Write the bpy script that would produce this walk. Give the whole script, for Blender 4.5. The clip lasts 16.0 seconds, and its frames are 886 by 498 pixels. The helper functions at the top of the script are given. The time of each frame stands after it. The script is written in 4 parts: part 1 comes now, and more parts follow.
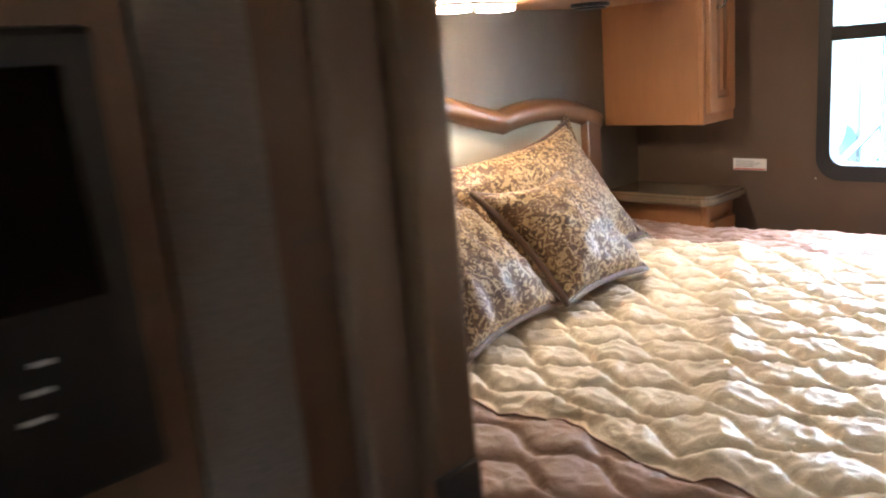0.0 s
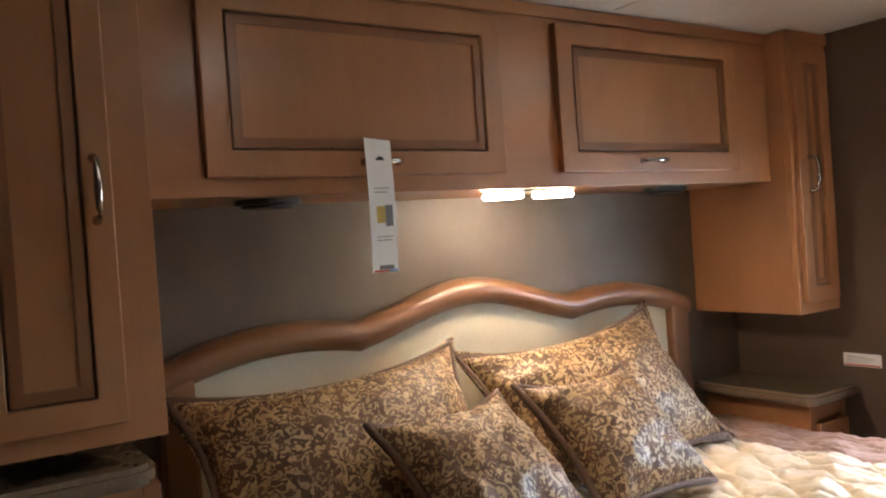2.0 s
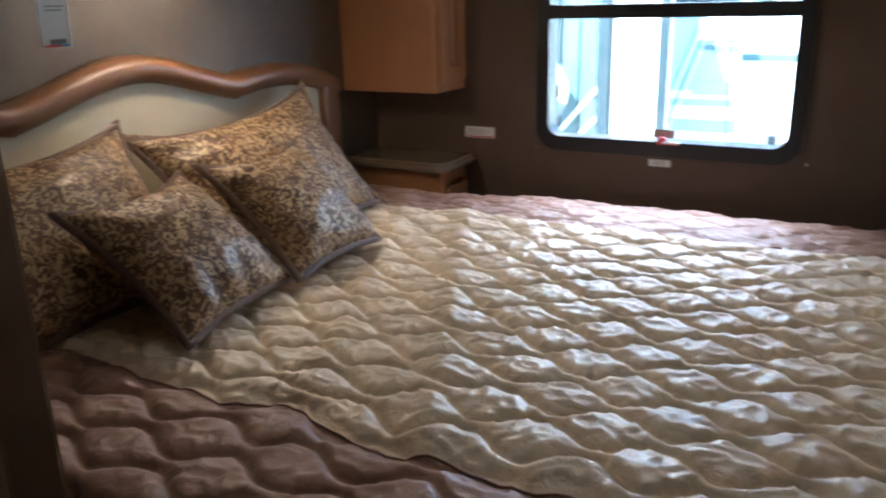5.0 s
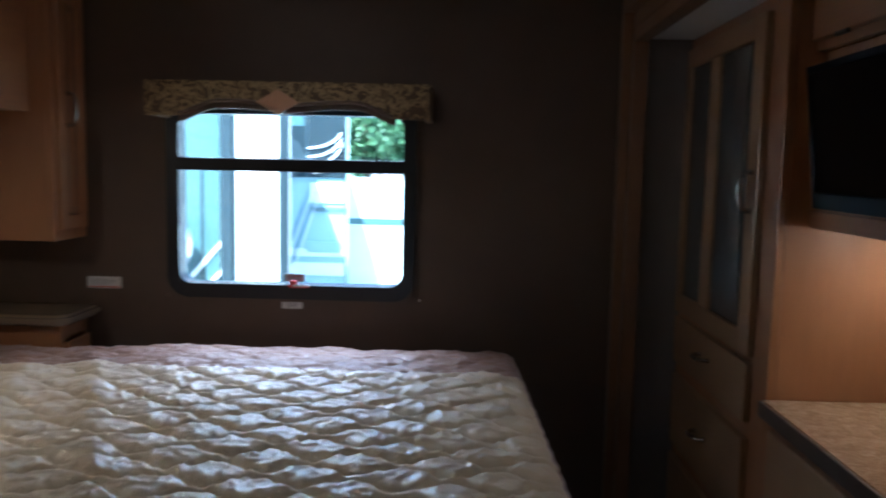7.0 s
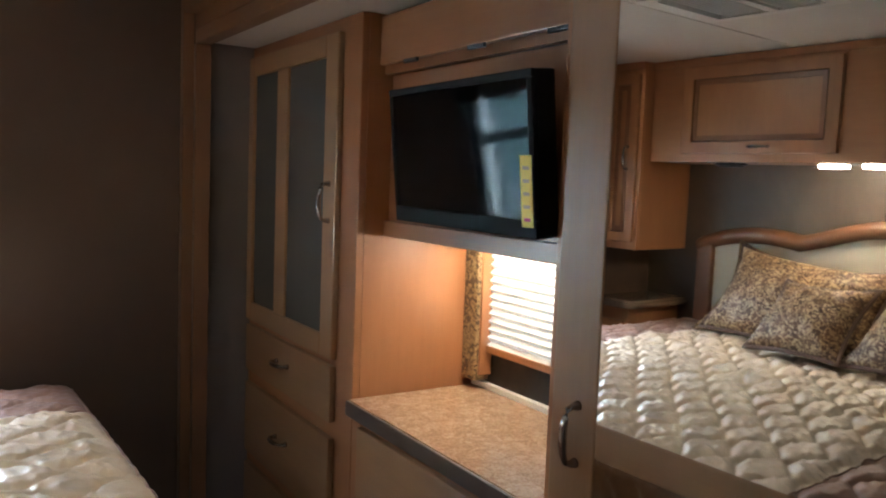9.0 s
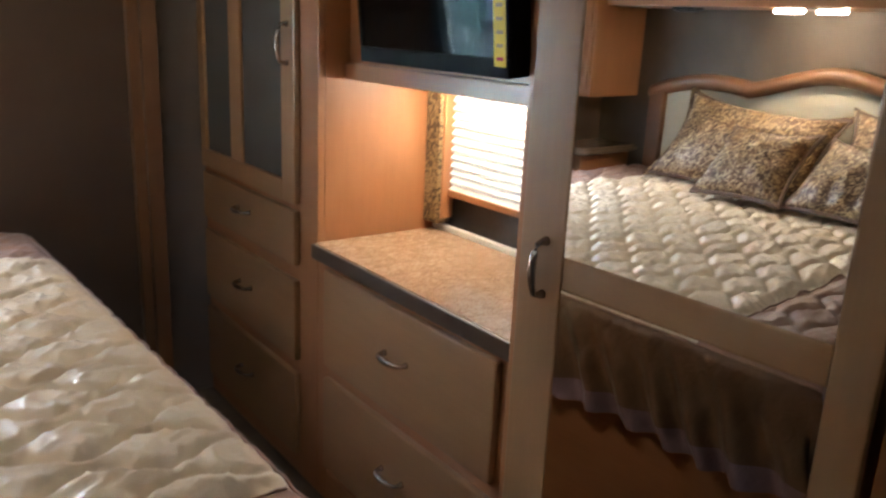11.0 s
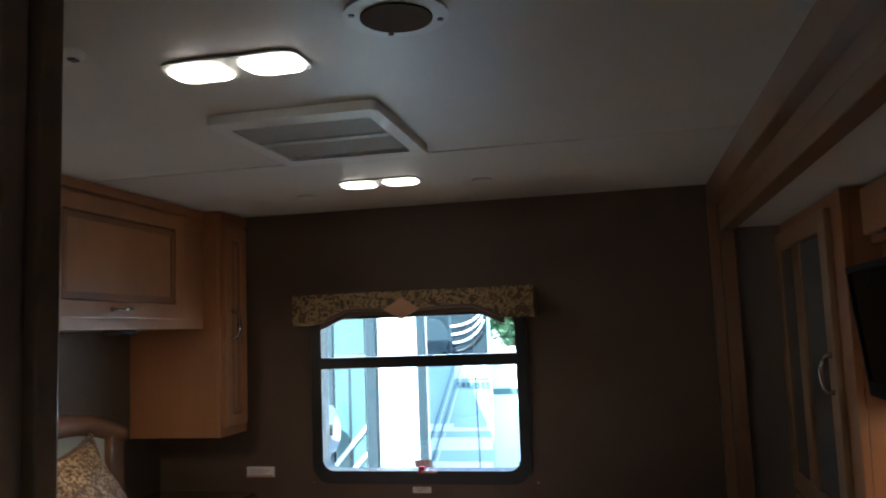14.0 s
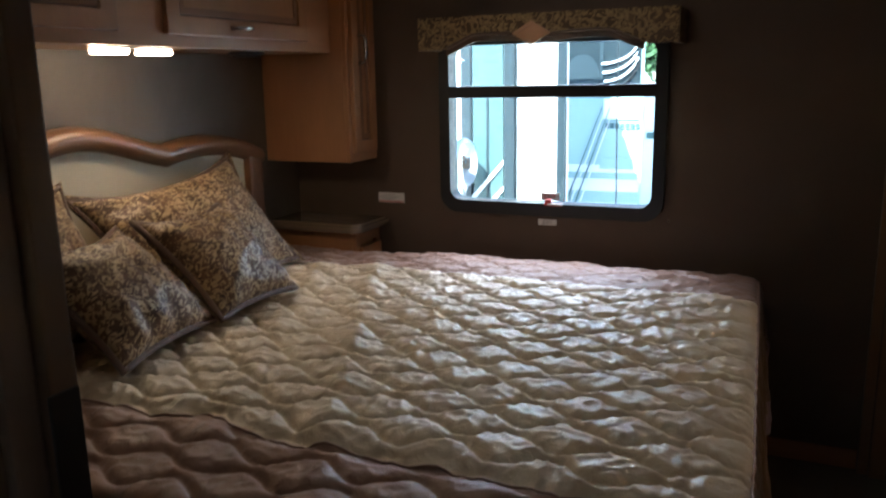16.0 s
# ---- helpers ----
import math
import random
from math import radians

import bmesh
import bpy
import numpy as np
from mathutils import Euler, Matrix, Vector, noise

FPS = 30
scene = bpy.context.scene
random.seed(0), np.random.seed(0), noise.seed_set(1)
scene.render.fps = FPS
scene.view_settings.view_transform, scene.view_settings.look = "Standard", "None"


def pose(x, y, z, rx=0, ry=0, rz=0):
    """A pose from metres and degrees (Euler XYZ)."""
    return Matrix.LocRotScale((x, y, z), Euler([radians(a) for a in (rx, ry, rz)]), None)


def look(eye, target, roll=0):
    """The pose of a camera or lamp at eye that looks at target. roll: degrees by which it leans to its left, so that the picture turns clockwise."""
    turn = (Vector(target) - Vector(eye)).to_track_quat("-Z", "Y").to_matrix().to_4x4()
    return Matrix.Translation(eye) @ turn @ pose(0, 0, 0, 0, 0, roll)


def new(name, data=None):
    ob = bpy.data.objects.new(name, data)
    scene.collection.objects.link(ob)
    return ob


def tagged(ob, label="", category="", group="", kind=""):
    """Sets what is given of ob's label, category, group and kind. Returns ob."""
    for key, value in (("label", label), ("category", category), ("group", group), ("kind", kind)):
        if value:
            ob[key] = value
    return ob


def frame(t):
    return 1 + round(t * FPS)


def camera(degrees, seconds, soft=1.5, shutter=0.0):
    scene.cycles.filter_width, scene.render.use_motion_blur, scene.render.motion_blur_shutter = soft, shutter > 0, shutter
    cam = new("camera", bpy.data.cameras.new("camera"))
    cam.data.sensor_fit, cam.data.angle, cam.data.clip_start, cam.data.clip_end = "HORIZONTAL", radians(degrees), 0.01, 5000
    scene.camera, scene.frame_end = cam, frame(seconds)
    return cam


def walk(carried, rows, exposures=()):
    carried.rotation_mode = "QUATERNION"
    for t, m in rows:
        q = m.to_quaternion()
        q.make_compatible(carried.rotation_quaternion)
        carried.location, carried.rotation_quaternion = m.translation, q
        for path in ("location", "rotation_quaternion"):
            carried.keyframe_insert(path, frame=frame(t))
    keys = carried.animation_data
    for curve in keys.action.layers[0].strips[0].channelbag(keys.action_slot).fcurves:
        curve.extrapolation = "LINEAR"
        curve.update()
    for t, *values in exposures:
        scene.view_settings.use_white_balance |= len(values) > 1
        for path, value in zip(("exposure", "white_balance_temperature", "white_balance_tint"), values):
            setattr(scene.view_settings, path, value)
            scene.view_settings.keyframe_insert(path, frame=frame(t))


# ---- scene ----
cam = camera(58.7, 16.0, soft=2.0, shutter=0.5)
PATH = [
    (0, (2.583, 0.286, 1.316), (1.161, 1.617, 0.861), -5.0),
    (0.3, (2.592, 0.373, 1.298), (1.147, 1.689, 0.876), -4.4),
    (0.5, (2.602, 0.421, 1.283), (1.102, 1.705, 0.966), -6.0),
    (0.6, (2.605, 0.438, 1.281), (1.083, 1.7, 0.985), -3.4),
    (1, (2.632, 0.485, 1.28), (1.04, 1.695, 1.251), -4.7),
    (1.5, (2.668, 0.515, 1.308), (1.028, 1.659, 1.283), -4.6),
    (2, (2.693, 0.551, 1.35), (1.017, 1.642, 1.327), -4.0),
    (2.5, (2.709, 0.576, 1.373), (1.016, 1.641, 1.373), -3.6),
    (3, (2.728, 0.576, 1.326), (1.033, 1.623, 1.155), -4.6),
    (3.2, (2.729, 0.575, 1.317), (1.041, 1.618, 1.068), -4.7),
    (5.3, (2.600, 0.327, 1.366), (1.823, 2.067, 0.754), -1.2),
    (5.5, (2.590, 0.316, 1.366), (1.9, 2.117, 0.829), -0.8),
    (6, (2.615, 0.287, 1.345), (2.091, 2.185, 0.998), 0.3),
    (6.5, (2.642, 0.245, 1.346), (2.296, 2.198, 1.096), 1.0),
    (7, (2.590, 0.246, 1.313), (2.541, 2.234, 1.105), 1.2),
    (7.5, (2.503, 0.323, 1.335), (2.847, 2.279, 1.096), 0.9),
    (8, (2.473, 0.348, 1.338), (3.162, 2.212, 1.109), 1.2),
    (8.5, (2.440, 0.349, 1.337), (3.414, 2.089, 1.15), 2.1),
    (8.7, (2.442, 0.345, 1.337), (3.481, 2.046, 1.175), 2.6),
    (10.8, (2.375, 0.352, 1.324), (3.573, 1.863, 0.834), 2.5),
    (11, (2.384, 0.349, 1.319), (3.546, 1.87, 0.786), 2.7),
    (11.5, (2.405, 0.3, 1.323), (3.32, 1.948, 0.697), 3.6),
    (12, (2.526, 0.213, 1.342), (2.907, 2.028, 0.608), 2.5),
    (12.1, (2.556, 0.192, 1.345), (2.804, 2.033, 0.611), 2.0),
    (12.5, (2.655, 0.131, 1.356), (2.538, 2.05, 0.81), -0.0),
    (13, (2.700, 0.035, 1.366), (2.449, 2.006, 1.158), -0.6),
    (13.5, (2.718, -0.029, 1.385), (2.395, 1.947, 1.435), -1.2),
    (14, (2.780, -0.033, 1.418), (2.349, 1.911, 1.626), -2.1),
    (14.5, (2.824, -0.012, 1.409), (2.284, 1.904, 1.602), -1.3),
    (15, (2.833, 0.06, 1.411), (2.19, 1.952, 1.35), -1.9),
    (15.5, (2.818, 0.12, 1.384), (2.092, 1.959, 1.082), -2.1),
    (16, (2.844, 0.111, 1.362), (2.043, 1.894, 0.937), -1.1),
]
EXPO = [(0, 4.8, 6350, 13), (1.0, 4.4, 6650, 15), (3.2, 4.4, 6550, 14), (5.3, 3.25, 5850, 12), (6.5, 2.65, 5450, 10), (7.5, 2.6, 5350, 9), (8.0, 3.3, 5900, 10),
        (8.7, 3.95, 6100, 10), (10.8, 4.4, 6350, 11), (12.0, 4.3, 5650, 11), (12.5, 3.8, 5600, 11), (13.0, 2.85, 5500, 10), (13.5, 2.65, 5600, 9), (14.5, 2.85, 6300, 10), (16.0, 2.75, 6350, 11)]
walk(cam, [(t, look(eye, aim, roll)) for t, eye, aim, roll in PATH], EXPO)

# ---------------------------------------------------------------- world, sun
world = bpy.data.worlds.new("sky")
scene.world = world
world.use_nodes = True
wn = world.node_tree
sky = wn.nodes.new("ShaderNodeTexSky")
sky.sky_type, sky.sun_disc = "NISHITA", False
sky.sun_elevation, sky.sun_rotation = radians(51.8), radians(191)
wn.links.new(sky.outputs[0], wn.nodes["Background"].inputs[0])
wn.nodes["Background"].inputs[1].default_value = 0.15
sun = new("sun", bpy.data.lights.new("sun", "SUN"))
sun.data.energy, sun.data.angle, sun.data.color = 5.0, radians(0.5), (1.0, 0.95, 0.87)
# the sun stands behind the coach, over the camera's shoulder
sun.matrix_world = look((0, 0, 0), (0.12, 0.62, -0.8))

# area lamp added above the window in place of skylight over the parked coaches
day = new("window_fill_lamp", bpy.data.lights.new("window_fill_lamp", "AREA"))
day.data.shape, day.data.size, day.data.size_y = "RECTANGLE", 1.8, 0.95
day.data.energy, day.data.color = 10.5, (0.92, 0.88, 1.0)
day.matrix_world = look((1.99, 3.75, 2.1), (2.05, 1.6, 0.7))


# ---------------------------------------------------------------- materials
def mat(name, color, rough=0.5, metal=0.0, spec=0.5):
    m = bpy.data.materials.new(name)
    m.use_nodes = True
    b = m.node_tree.nodes["Principled BSDF"]
    b.inputs["Base Color"].default_value = (*color, 1)
    b.inputs["Roughness"].default_value = rough
    b.inputs["Metallic"].default_value = metal
    b.inputs["Specular IOR Level"].default_value = spec
    return m, m.node_tree.nodes, m.node_tree.links, b


def coords(n, l, scale=(1, 1, 1), rand=False):
    tc = n.new("ShaderNodeTexCoord")
    mp = n.new("ShaderNodeMapping")
    mp.inputs["Scale"].default_value = scale
    l.new(tc.outputs["Object"], mp.inputs[0])
    if rand:
        oi = n.new("ShaderNodeObjectInfo")
        mul = n.new("ShaderNodeMath")
        mul.operation = "MULTIPLY"
        mul.inputs[1].default_value = 7.3
        l.new(oi.outputs["Random"], mul.inputs[0])
        l.new(mul.outputs[0], mp.inputs["Location"])
    return mp.outputs[0]


def ramp(n, l, fac, stops):
    r = n.new("ShaderNodeValToRGB")
    e = r.color_ramp.elements
    while len(e) < len(stops):
        e.new(0.5)
    for k, (p, c) in zip(e, stops):
        k.position, k.color = p, (*c, 1)
    l.new(fac, r.inputs[0])
    return r.outputs[0]


def noise_tex(n, l, vec, scale, detail=4, rough=0.55, dist=0.0):
    t = n.new("ShaderNodeTexNoise")
    t.inputs["Scale"].default_value = scale
    t.inputs["Detail"].default_value = detail
    t.inputs["Roughness"].default_value = rough
    t.inputs["Distortion"].default_value = dist
    l.new(vec, t.inputs["Vector"])
    return t.outputs[0]


def bump(n, l, b, height, strength=0.2, dist=0.002, under=None):
    k = n.new("ShaderNodeBump")
    k.inputs["Strength"].default_value = strength
    k.inputs["Distance"].default_value = dist
    l.new(height, k.inputs["Height"])
    if under is not None:
        l.new(under, k.inputs["Normal"])
    l.new(k.outputs[0], b.inputs["Normal"])
    return k.outputs[0]


def mixc(n, l, fac, a, b_, mode="MIX"):
    k = n.new("ShaderNodeMix")
    k.data_type, k.blend_type = "RGBA", mode
    for sock, v in ((0, fac), (6, a), (7, b_)):
        if isinstance(v, (int, float)):
            k.inputs[sock].default_value = v
        elif isinstance(v, tuple):
            k.inputs[sock].default_value = (*v, 1)
        else:
            l.new(v, k.inputs[sock])
    return k.outputs[2]


def wood_mat(name, light, dark, grain=(1, 1, 0.06), rough=0.44):
    """Stained maple: fine stretched grain over broad soft blotches."""
    m, n, l, b = mat(name, light, rough)
    v = coords(n, l, grain, rand=True)
    fine = noise_tex(n, l, v, 95, 6, 0.6, 0.4)
    broad = noise_tex(n, l, coords(n, l, tuple(0.35 + 0.65 * g for g in grain), rand=True), 5, 3)
    c1 = ramp(n, l, fine, [(0.25, dark), (0.8, light)])
    mean = tuple(0.62 * p + 0.38 * q for p, q in zip(light, dark))
    c2 = ramp(n, l, broad, [(0.28, tuple(0.80 * p for p in mean)), (0.5, mean), (0.74, tuple(min(1, 1.14 * p) for p in light))])
    l.new(mixc(n, l, 0.72, c1, c2), b.inputs["Base Color"])
    l.new(ramp(n, l, broad, [(0.2, (rough - 0.06,) * 3), (0.8, (rough + 0.1,) * 3)]), b.inputs["Roughness"])
    bump(n, l, b, fine, 0.05, 0.001)
    b.inputs["Coat Weight"].default_value, b.inputs["Coat Roughness"].default_value = 0.5, 0.24
    return m


MAPLE_L, MAPLE_D = (0.40, 0.180, 0.073), (0.27, 0.113, 0.043)
WOOD_V = wood_mat("maple_upright", MAPLE_L, MAPLE_D, (1, 1, 0.06))
WOOD_Y = wood_mat("maple_along_y", MAPLE_L, MAPLE_D, (1, 0.06, 1))
WOOD_X = wood_mat("maple_along_x", MAPLE_L, MAPLE_D, (0.06, 1, 1))
# maple again, paler and greyer in colour for window light on the closets
DAYLIT_L, DAYLIT_D = (0.36, 0.205, 0.097), (0.26, 0.142, 0.064)
DAYLIT_V = wood_mat("daylit_maple_upright", DAYLIT_L, DAYLIT_D, (1, 1, 0.06))
DAYLIT_Y = wood_mat("daylit_maple_along_y", DAYLIT_L, DAYLIT_D, (1, 0.06, 1))
DIAM = wood_mat("pale_diamond_wood", (0.55, 0.31, 0.185), (0.44, 0.235, 0.13), (0.06, 1, 1), 0.4)
GLAZE = wood_mat("glazed_moulding", (0.25, 0.108, 0.044), (0.17, 0.070, 0.027), (1, 1, 0.06), 0.36)
DARKW = wood_mat("glazed_groove", (0.13, 0.060, 0.026), (0.08, 0.038, 0.016), (1, 1, 0.06))
HBWOOD = wood_mat("headboard_wood", (0.215, 0.098, 0.041), (0.14, 0.062, 0.025), (1, 0.08, 1), 0.5)
TRIMW = wood_mat("surround_wood", (0.25, 0.128, 0.060), (0.17, 0.082, 0.036), (1, 1, 0.06), 0.42)
STOPW = wood_mat("door_stop_wood", (0.25, 0.165, 0.115), (0.18, 0.115, 0.078), (1, 1, 0.06), 0.42)
JAMBW = wood_mat("door_frame_wood", (0.17, 0.098, 0.056), (0.11, 0.062, 0.034), (1, 1, 0.06), 0.42)

# brown vinyl wallpaper with a fine woven grain
WALLP, n, l, b = mat("brown_wallpaper", (0.13, 0.095, 0.066), 0.62)
v = coords(n, l)
weave = noise_tex(n, l, coords(n, l, (1, 1, 3.2)), 260, 3, 0.7)
soft = noise_tex(n, l, v, 5.5, 5, 0.65)
c = ramp(n, l, weave, [(0.3, (0.086, 0.054, 0.034)), (0.7, (0.118, 0.076, 0.050))])
l.new(mixc(n, l, 0.45, c, ramp(n, l, soft, [(0.3, (0.080, 0.051, 0.033)), (0.7, (0.118, 0.078, 0.051))])), b.inputs["Base Color"])
bump(n, l, b, weave, 0.25, 0.0015)
# lighter grey-olive paper behind the headboard, in soft upright bands
HEADP, n, l, b = mat("olive_wallpaper", (0.22, 0.18, 0.13), 0.5)
v = coords(n, l)
cloud = noise_tex(n, l, coords(n, l, (1, 1.4, 0.8)), 3.2, 5, 0.6, 0.6)
weave = noise_tex(n, l, v, 180, 3, 0.7)
l.new(mixc(n, l, 0.35, ramp(n, l, cloud, [(0.32, (0.060, 0.044, 0.030)), (0.68, (0.112, 0.084, 0.058))]),
          ramp(n, l, weave, [(0.3, (0.080, 0.060, 0.040)), (0.7, (0.112, 0.085, 0.058))])), b.inputs["Base Color"])
bump(n, l, b, weave, 0.2, 0.001)
# hall paper, grey
GREYP, n, l, b = mat("grey_wallpaper", (0.20, 0.17, 0.15), 0.6)
weave = noise_tex(n, l, coords(n, l, (1, 1, 3)), 220, 3, 0.7)
l.new(ramp(n, l, weave, [(0.3, (0.17, 0.145, 0.125)), (0.7, (0.23, 0.195, 0.17))]), b.inputs["Base Color"])
bump(n, l, b, weave, 0.25, 0.0015)
# soft vinyl ceiling
CEIL, n, l, b = mat("ceiling_vinyl", (0.62, 0.60, 0.55), 0.42)
peb = noise_tex(n, l, coords(n, l), 240, 3)
soft = noise_tex(n, l, coords(n, l), 1.6, 3)
l.new(ramp(n, l, soft, [(0.3, (0.57, 0.55, 0.50)), (0.7, (0.64, 0.62, 0.57))]), b.inputs["Base Color"])
bump(n, l, b, peb, 0.12, 0.001)
# carpet
CARPET, n, l, b = mat("carpet", (0.16, 0.135, 0.11), 0.95, spec=0.1)
tuft = noise_tex(n, l, coords(n, l), 420, 4, 0.75)
patch = noise_tex(n, l, coords(n, l), 7, 4)
l.new(mixc(n, l, 0.5, ramp(n, l, tuft, [(0.3, (0.085, 0.068, 0.052)), (0.7, (0.25, 0.205, 0.16))]),
          ramp(n, l, patch, [(0.3, (0.125, 0.10, 0.076)), (0.7, (0.19, 0.155, 0.12))])), b.inputs["Base Color"])
bump(n, l, b, tuft, 0.7, 0.004)


def satin_mat(name, lo, hi, rough):
    m, n, l, b = mat(name, hi, rough)
    cr = noise_tex(n, l, coords(n, l), 38, 5, 0.62, 1.2)
    big = noise_tex(n, l, coords(n, l), 4, 3)
    thread = noise_tex(n, l, coords(n, l, (1, 6, 1)), 320, 2)
    l.new(mixc(n, l, 0.5, ramp(n, l, big, [(0.3, lo), (0.7, hi)]), ramp(n, l, thread, [(0.3, lo), (0.7, hi)])), b.inputs["Base Color"])
    k = bump(n, l, b, cr, 0.46, 0.006)
    bump(n, l, b, thread, 0.08, 0.0006, k)
    b.inputs["Sheen Weight"].default_value = 0.12
    return m


CREAM = satin_mat("cream_satin", (0.72, 0.595, 0.415), (0.84, 0.715, 0.525), 0.37)
CREAM.node_tree.nodes["Principled BSDF"].inputs["Specular IOR Level"].default_value = 0.85
BROWN = satin_mat("mauve_brown_satin", (0.31, 0.185, 0.128), (0.39, 0.240, 0.168), 0.42)
# hem satin; the purple sheen on it is put into the base colour
HEM = satin_mat("sheen_tinted_satin", (0.20, 0.135, 0.155), (0.27, 0.185, 0.205), 0.35)
SKIRT = satin_mat("dark_brown_satin", (0.13, 0.075, 0.038), (0.18, 0.105, 0.055), 0.33)
CORD = satin_mat("tan_brown_cord", (0.105, 0.062, 0.040), (0.15, 0.090, 0.058), 0.6)
PIPING = satin_mat("brown_cord", (0.085, 0.05, 0.03), (0.13, 0.08, 0.05), 0.45)

# damask: curling brown figure woven in pale gold satin
DAMASK, n, l, b = mat("gold_damask", (0.4, 0.28, 0.15), 0.36)
v = coords(n, l, rand=True)
warp = noise_tex(n, l, v, 22, 2)
a1 = n.new("ShaderNodeTexNoise")
a1.inputs["Scale"].default_value, a1.inputs["Detail"].default_value, a1.inputs["Distortion"].default_value = 47, 1.0, 2.2
l.new(v, a1.inputs["Vector"])
a2 = noise_tex(n, l, v, 13, 2, 0.5, 1.4)
figure = ramp(n, l, a1.outputs[0], [(0.505, (0, 0, 0)), (0.545, (1, 1, 1))])
tone = ramp(n, l, a2, [(0.35, (0.082, 0.043, 0.020)), (0.65, (0.185, 0.100, 0.046))])
pale = ramp(n, l, warp, [(0.35, (0.40, 0.27, 0.135)), (0.65, (0.56, 0.40, 0.215))])
l.new(mixc(n, l, figure, tone, pale), b.inputs["Base Color"])
l.new(ramp(n, l, a1.outputs[0], [(0.505, (0.55,) * 3), (0.545, (0.38,) * 3)]), b.inputs["Roughness"])
k = bump(n, l, b, a1.outputs[0], 0.25, 0.003)
bump(n, l, b, noise_tex(n, l, v, 12, 4), 0.4, 0.008, k)
# valance brocade: brown leaves on gold
BROC, n, l, b = mat("gold_brocade", (0.3, 0.2, 0.09), 0.6)
v = coords(n, l, (1, 1, 1))
w1 = n.new("ShaderNodeTexNoise")
w1.inputs["Scale"].default_value, w1.inputs["Detail"].default_value, w1.inputs["Distortion"].default_value = 44, 1.0, 1.2
l.new(v, w1.inputs["Vector"])
l.new(ramp(n, l, w1.outputs[0], [(0.44, (0.085, 0.050, 0.022)), (0.50, (0.27, 0.18, 0.080)), (0.60, (0.33, 0.23, 0.11)), (0.66, (0.14, 0.085, 0.037))]), b.inputs["Base Color"])
bump(n, l, b, noise_tex(n, l, v, 300, 2), 0.3, 0.001)

LINEN, n, l, b = mat("cream_vinyl_panel", (0.50, 0.45, 0.33), 0.55)
w = noise_tex(n, l, coords(n, l), 210, 3, 0.7)
l.new(ramp(n, l, w, [(0.3, (0.46, 0.41, 0.30)), (0.7, (0.54, 0.49, 0.365))]), b.inputs["Base Color"])
bump(n, l, b, w, 0.18, 0.001)

# speckled laminate worktop and the greyer nightstand tops
def stone_mat(name, stops, rough):
    m, n, l, b = mat(name, stops[1], rough)
    s1 = noise_tex(n, l, coords(n, l), 34, 6, 0.7, 0.8)
    s2 = noise_tex(n, l, coords(n, l), 160, 3, 0.7)
    c = ramp(n, l, s1, [(0.3, stops[0]), (0.5, stops[1]), (0.7, stops[2])])
    l.new(mixc(n, l, 0.35, c, ramp(n, l, s2, [(0.4, stops[0]), (0.62, stops[2])])), b.inputs["Base Color"])
    return m


GRANITE = stone_mat("speckled_laminate", ((0.24, 0.145, 0.08), (0.40, 0.265, 0.16), (0.58, 0.45, 0.32)), 0.09)
NSTOP = stone_mat("grey_laminate", ((0.15, 0.108, 0.072), (0.18, 0.132, 0.088), (0.21, 0.158, 0.108)), 0.2)
EDGE, n, l, b = mat("dark_edge_band", (0.085, 0.062, 0.045), 0.3)

BLACK, n, l, b = mat("black_plastic", (0.012, 0.012, 0.013), 0.35)
l.new(ramp(n, l, noise_tex(n, l, coords(n, l), 60, 4), [(0.3, (0.30,) * 3), (0.7, (0.45,) * 3)]), b.inputs["Roughness"])
FRAMEB, n, l, b = mat("black_window_frame", (0.007, 0.008, 0.011), 0.42)
l.new(ramp(n, l, noise_tex(n, l, coords(n, l), 35, 4), [(0.3, (0.36,) * 3), (0.7, (0.52,) * 3)]), b.inputs["Roughness"])
TVBLACK = mat("television_plastic", (0.0018, 0.0018, 0.002), 0.5, spec=0.08)[0]
SCREEN = mat("screen_glass", (0.003, 0.003, 0.004), 0.07, spec=0.22)[0]
NICKEL, n, l, b = mat("brushed_nickel", (0.40, 0.375, 0.345), 0.24, 1.0)
CHROME = mat("chrome", (0.72, 0.72, 0.73), 0.1, 1.0)[0]
MIRROR = mat("mirror_silver", (0.80, 0.80, 0.78), 0.012, 1.0)[0]
PLASTIC, n, l, b = mat("white_plastic", (0.66, 0.65, 0.61), 0.38)
PAPER, n, l, b = mat("white_paper", (0.72, 0.72, 0.70), 0.6)
INK = mat("grey_ink", (0.16, 0.16, 0.17), 0.6)[0]
REDINK = mat("red_ink", (0.50, 0.035, 0.03), 0.5)[0]
BLUEINK = mat("blue_ink", (0.05, 0.22, 0.55), 0.5)[0]
GOLDINK = mat("ochre_ink", (0.45, 0.33, 0.08), 0.5)[0]
YELLOW = mat("yellow_label", (0.80, 0.60, 0.02), 0.45)[0]
LOUVRE, n, l, b = mat("grey_louvre", (0.30, 0.295, 0.28), 0.5)
BLIND, n, l, b = mat("pleated_blind", (0.80, 0.76, 0.68), 0.8)
tr = n.new("ShaderNodeBsdfTranslucent")
tr.inputs[0].default_value = (0.85, 0.80, 0.70, 1)
mx = n.new("ShaderNodeMixShader")
mx.inputs[0].default_value = 0.30
l.new(b.outputs[0], mx.inputs[1])
l.new(tr.outputs[0], mx.inputs[2])
l.new(mx.outputs[0], n["Material Output"].inputs[0])

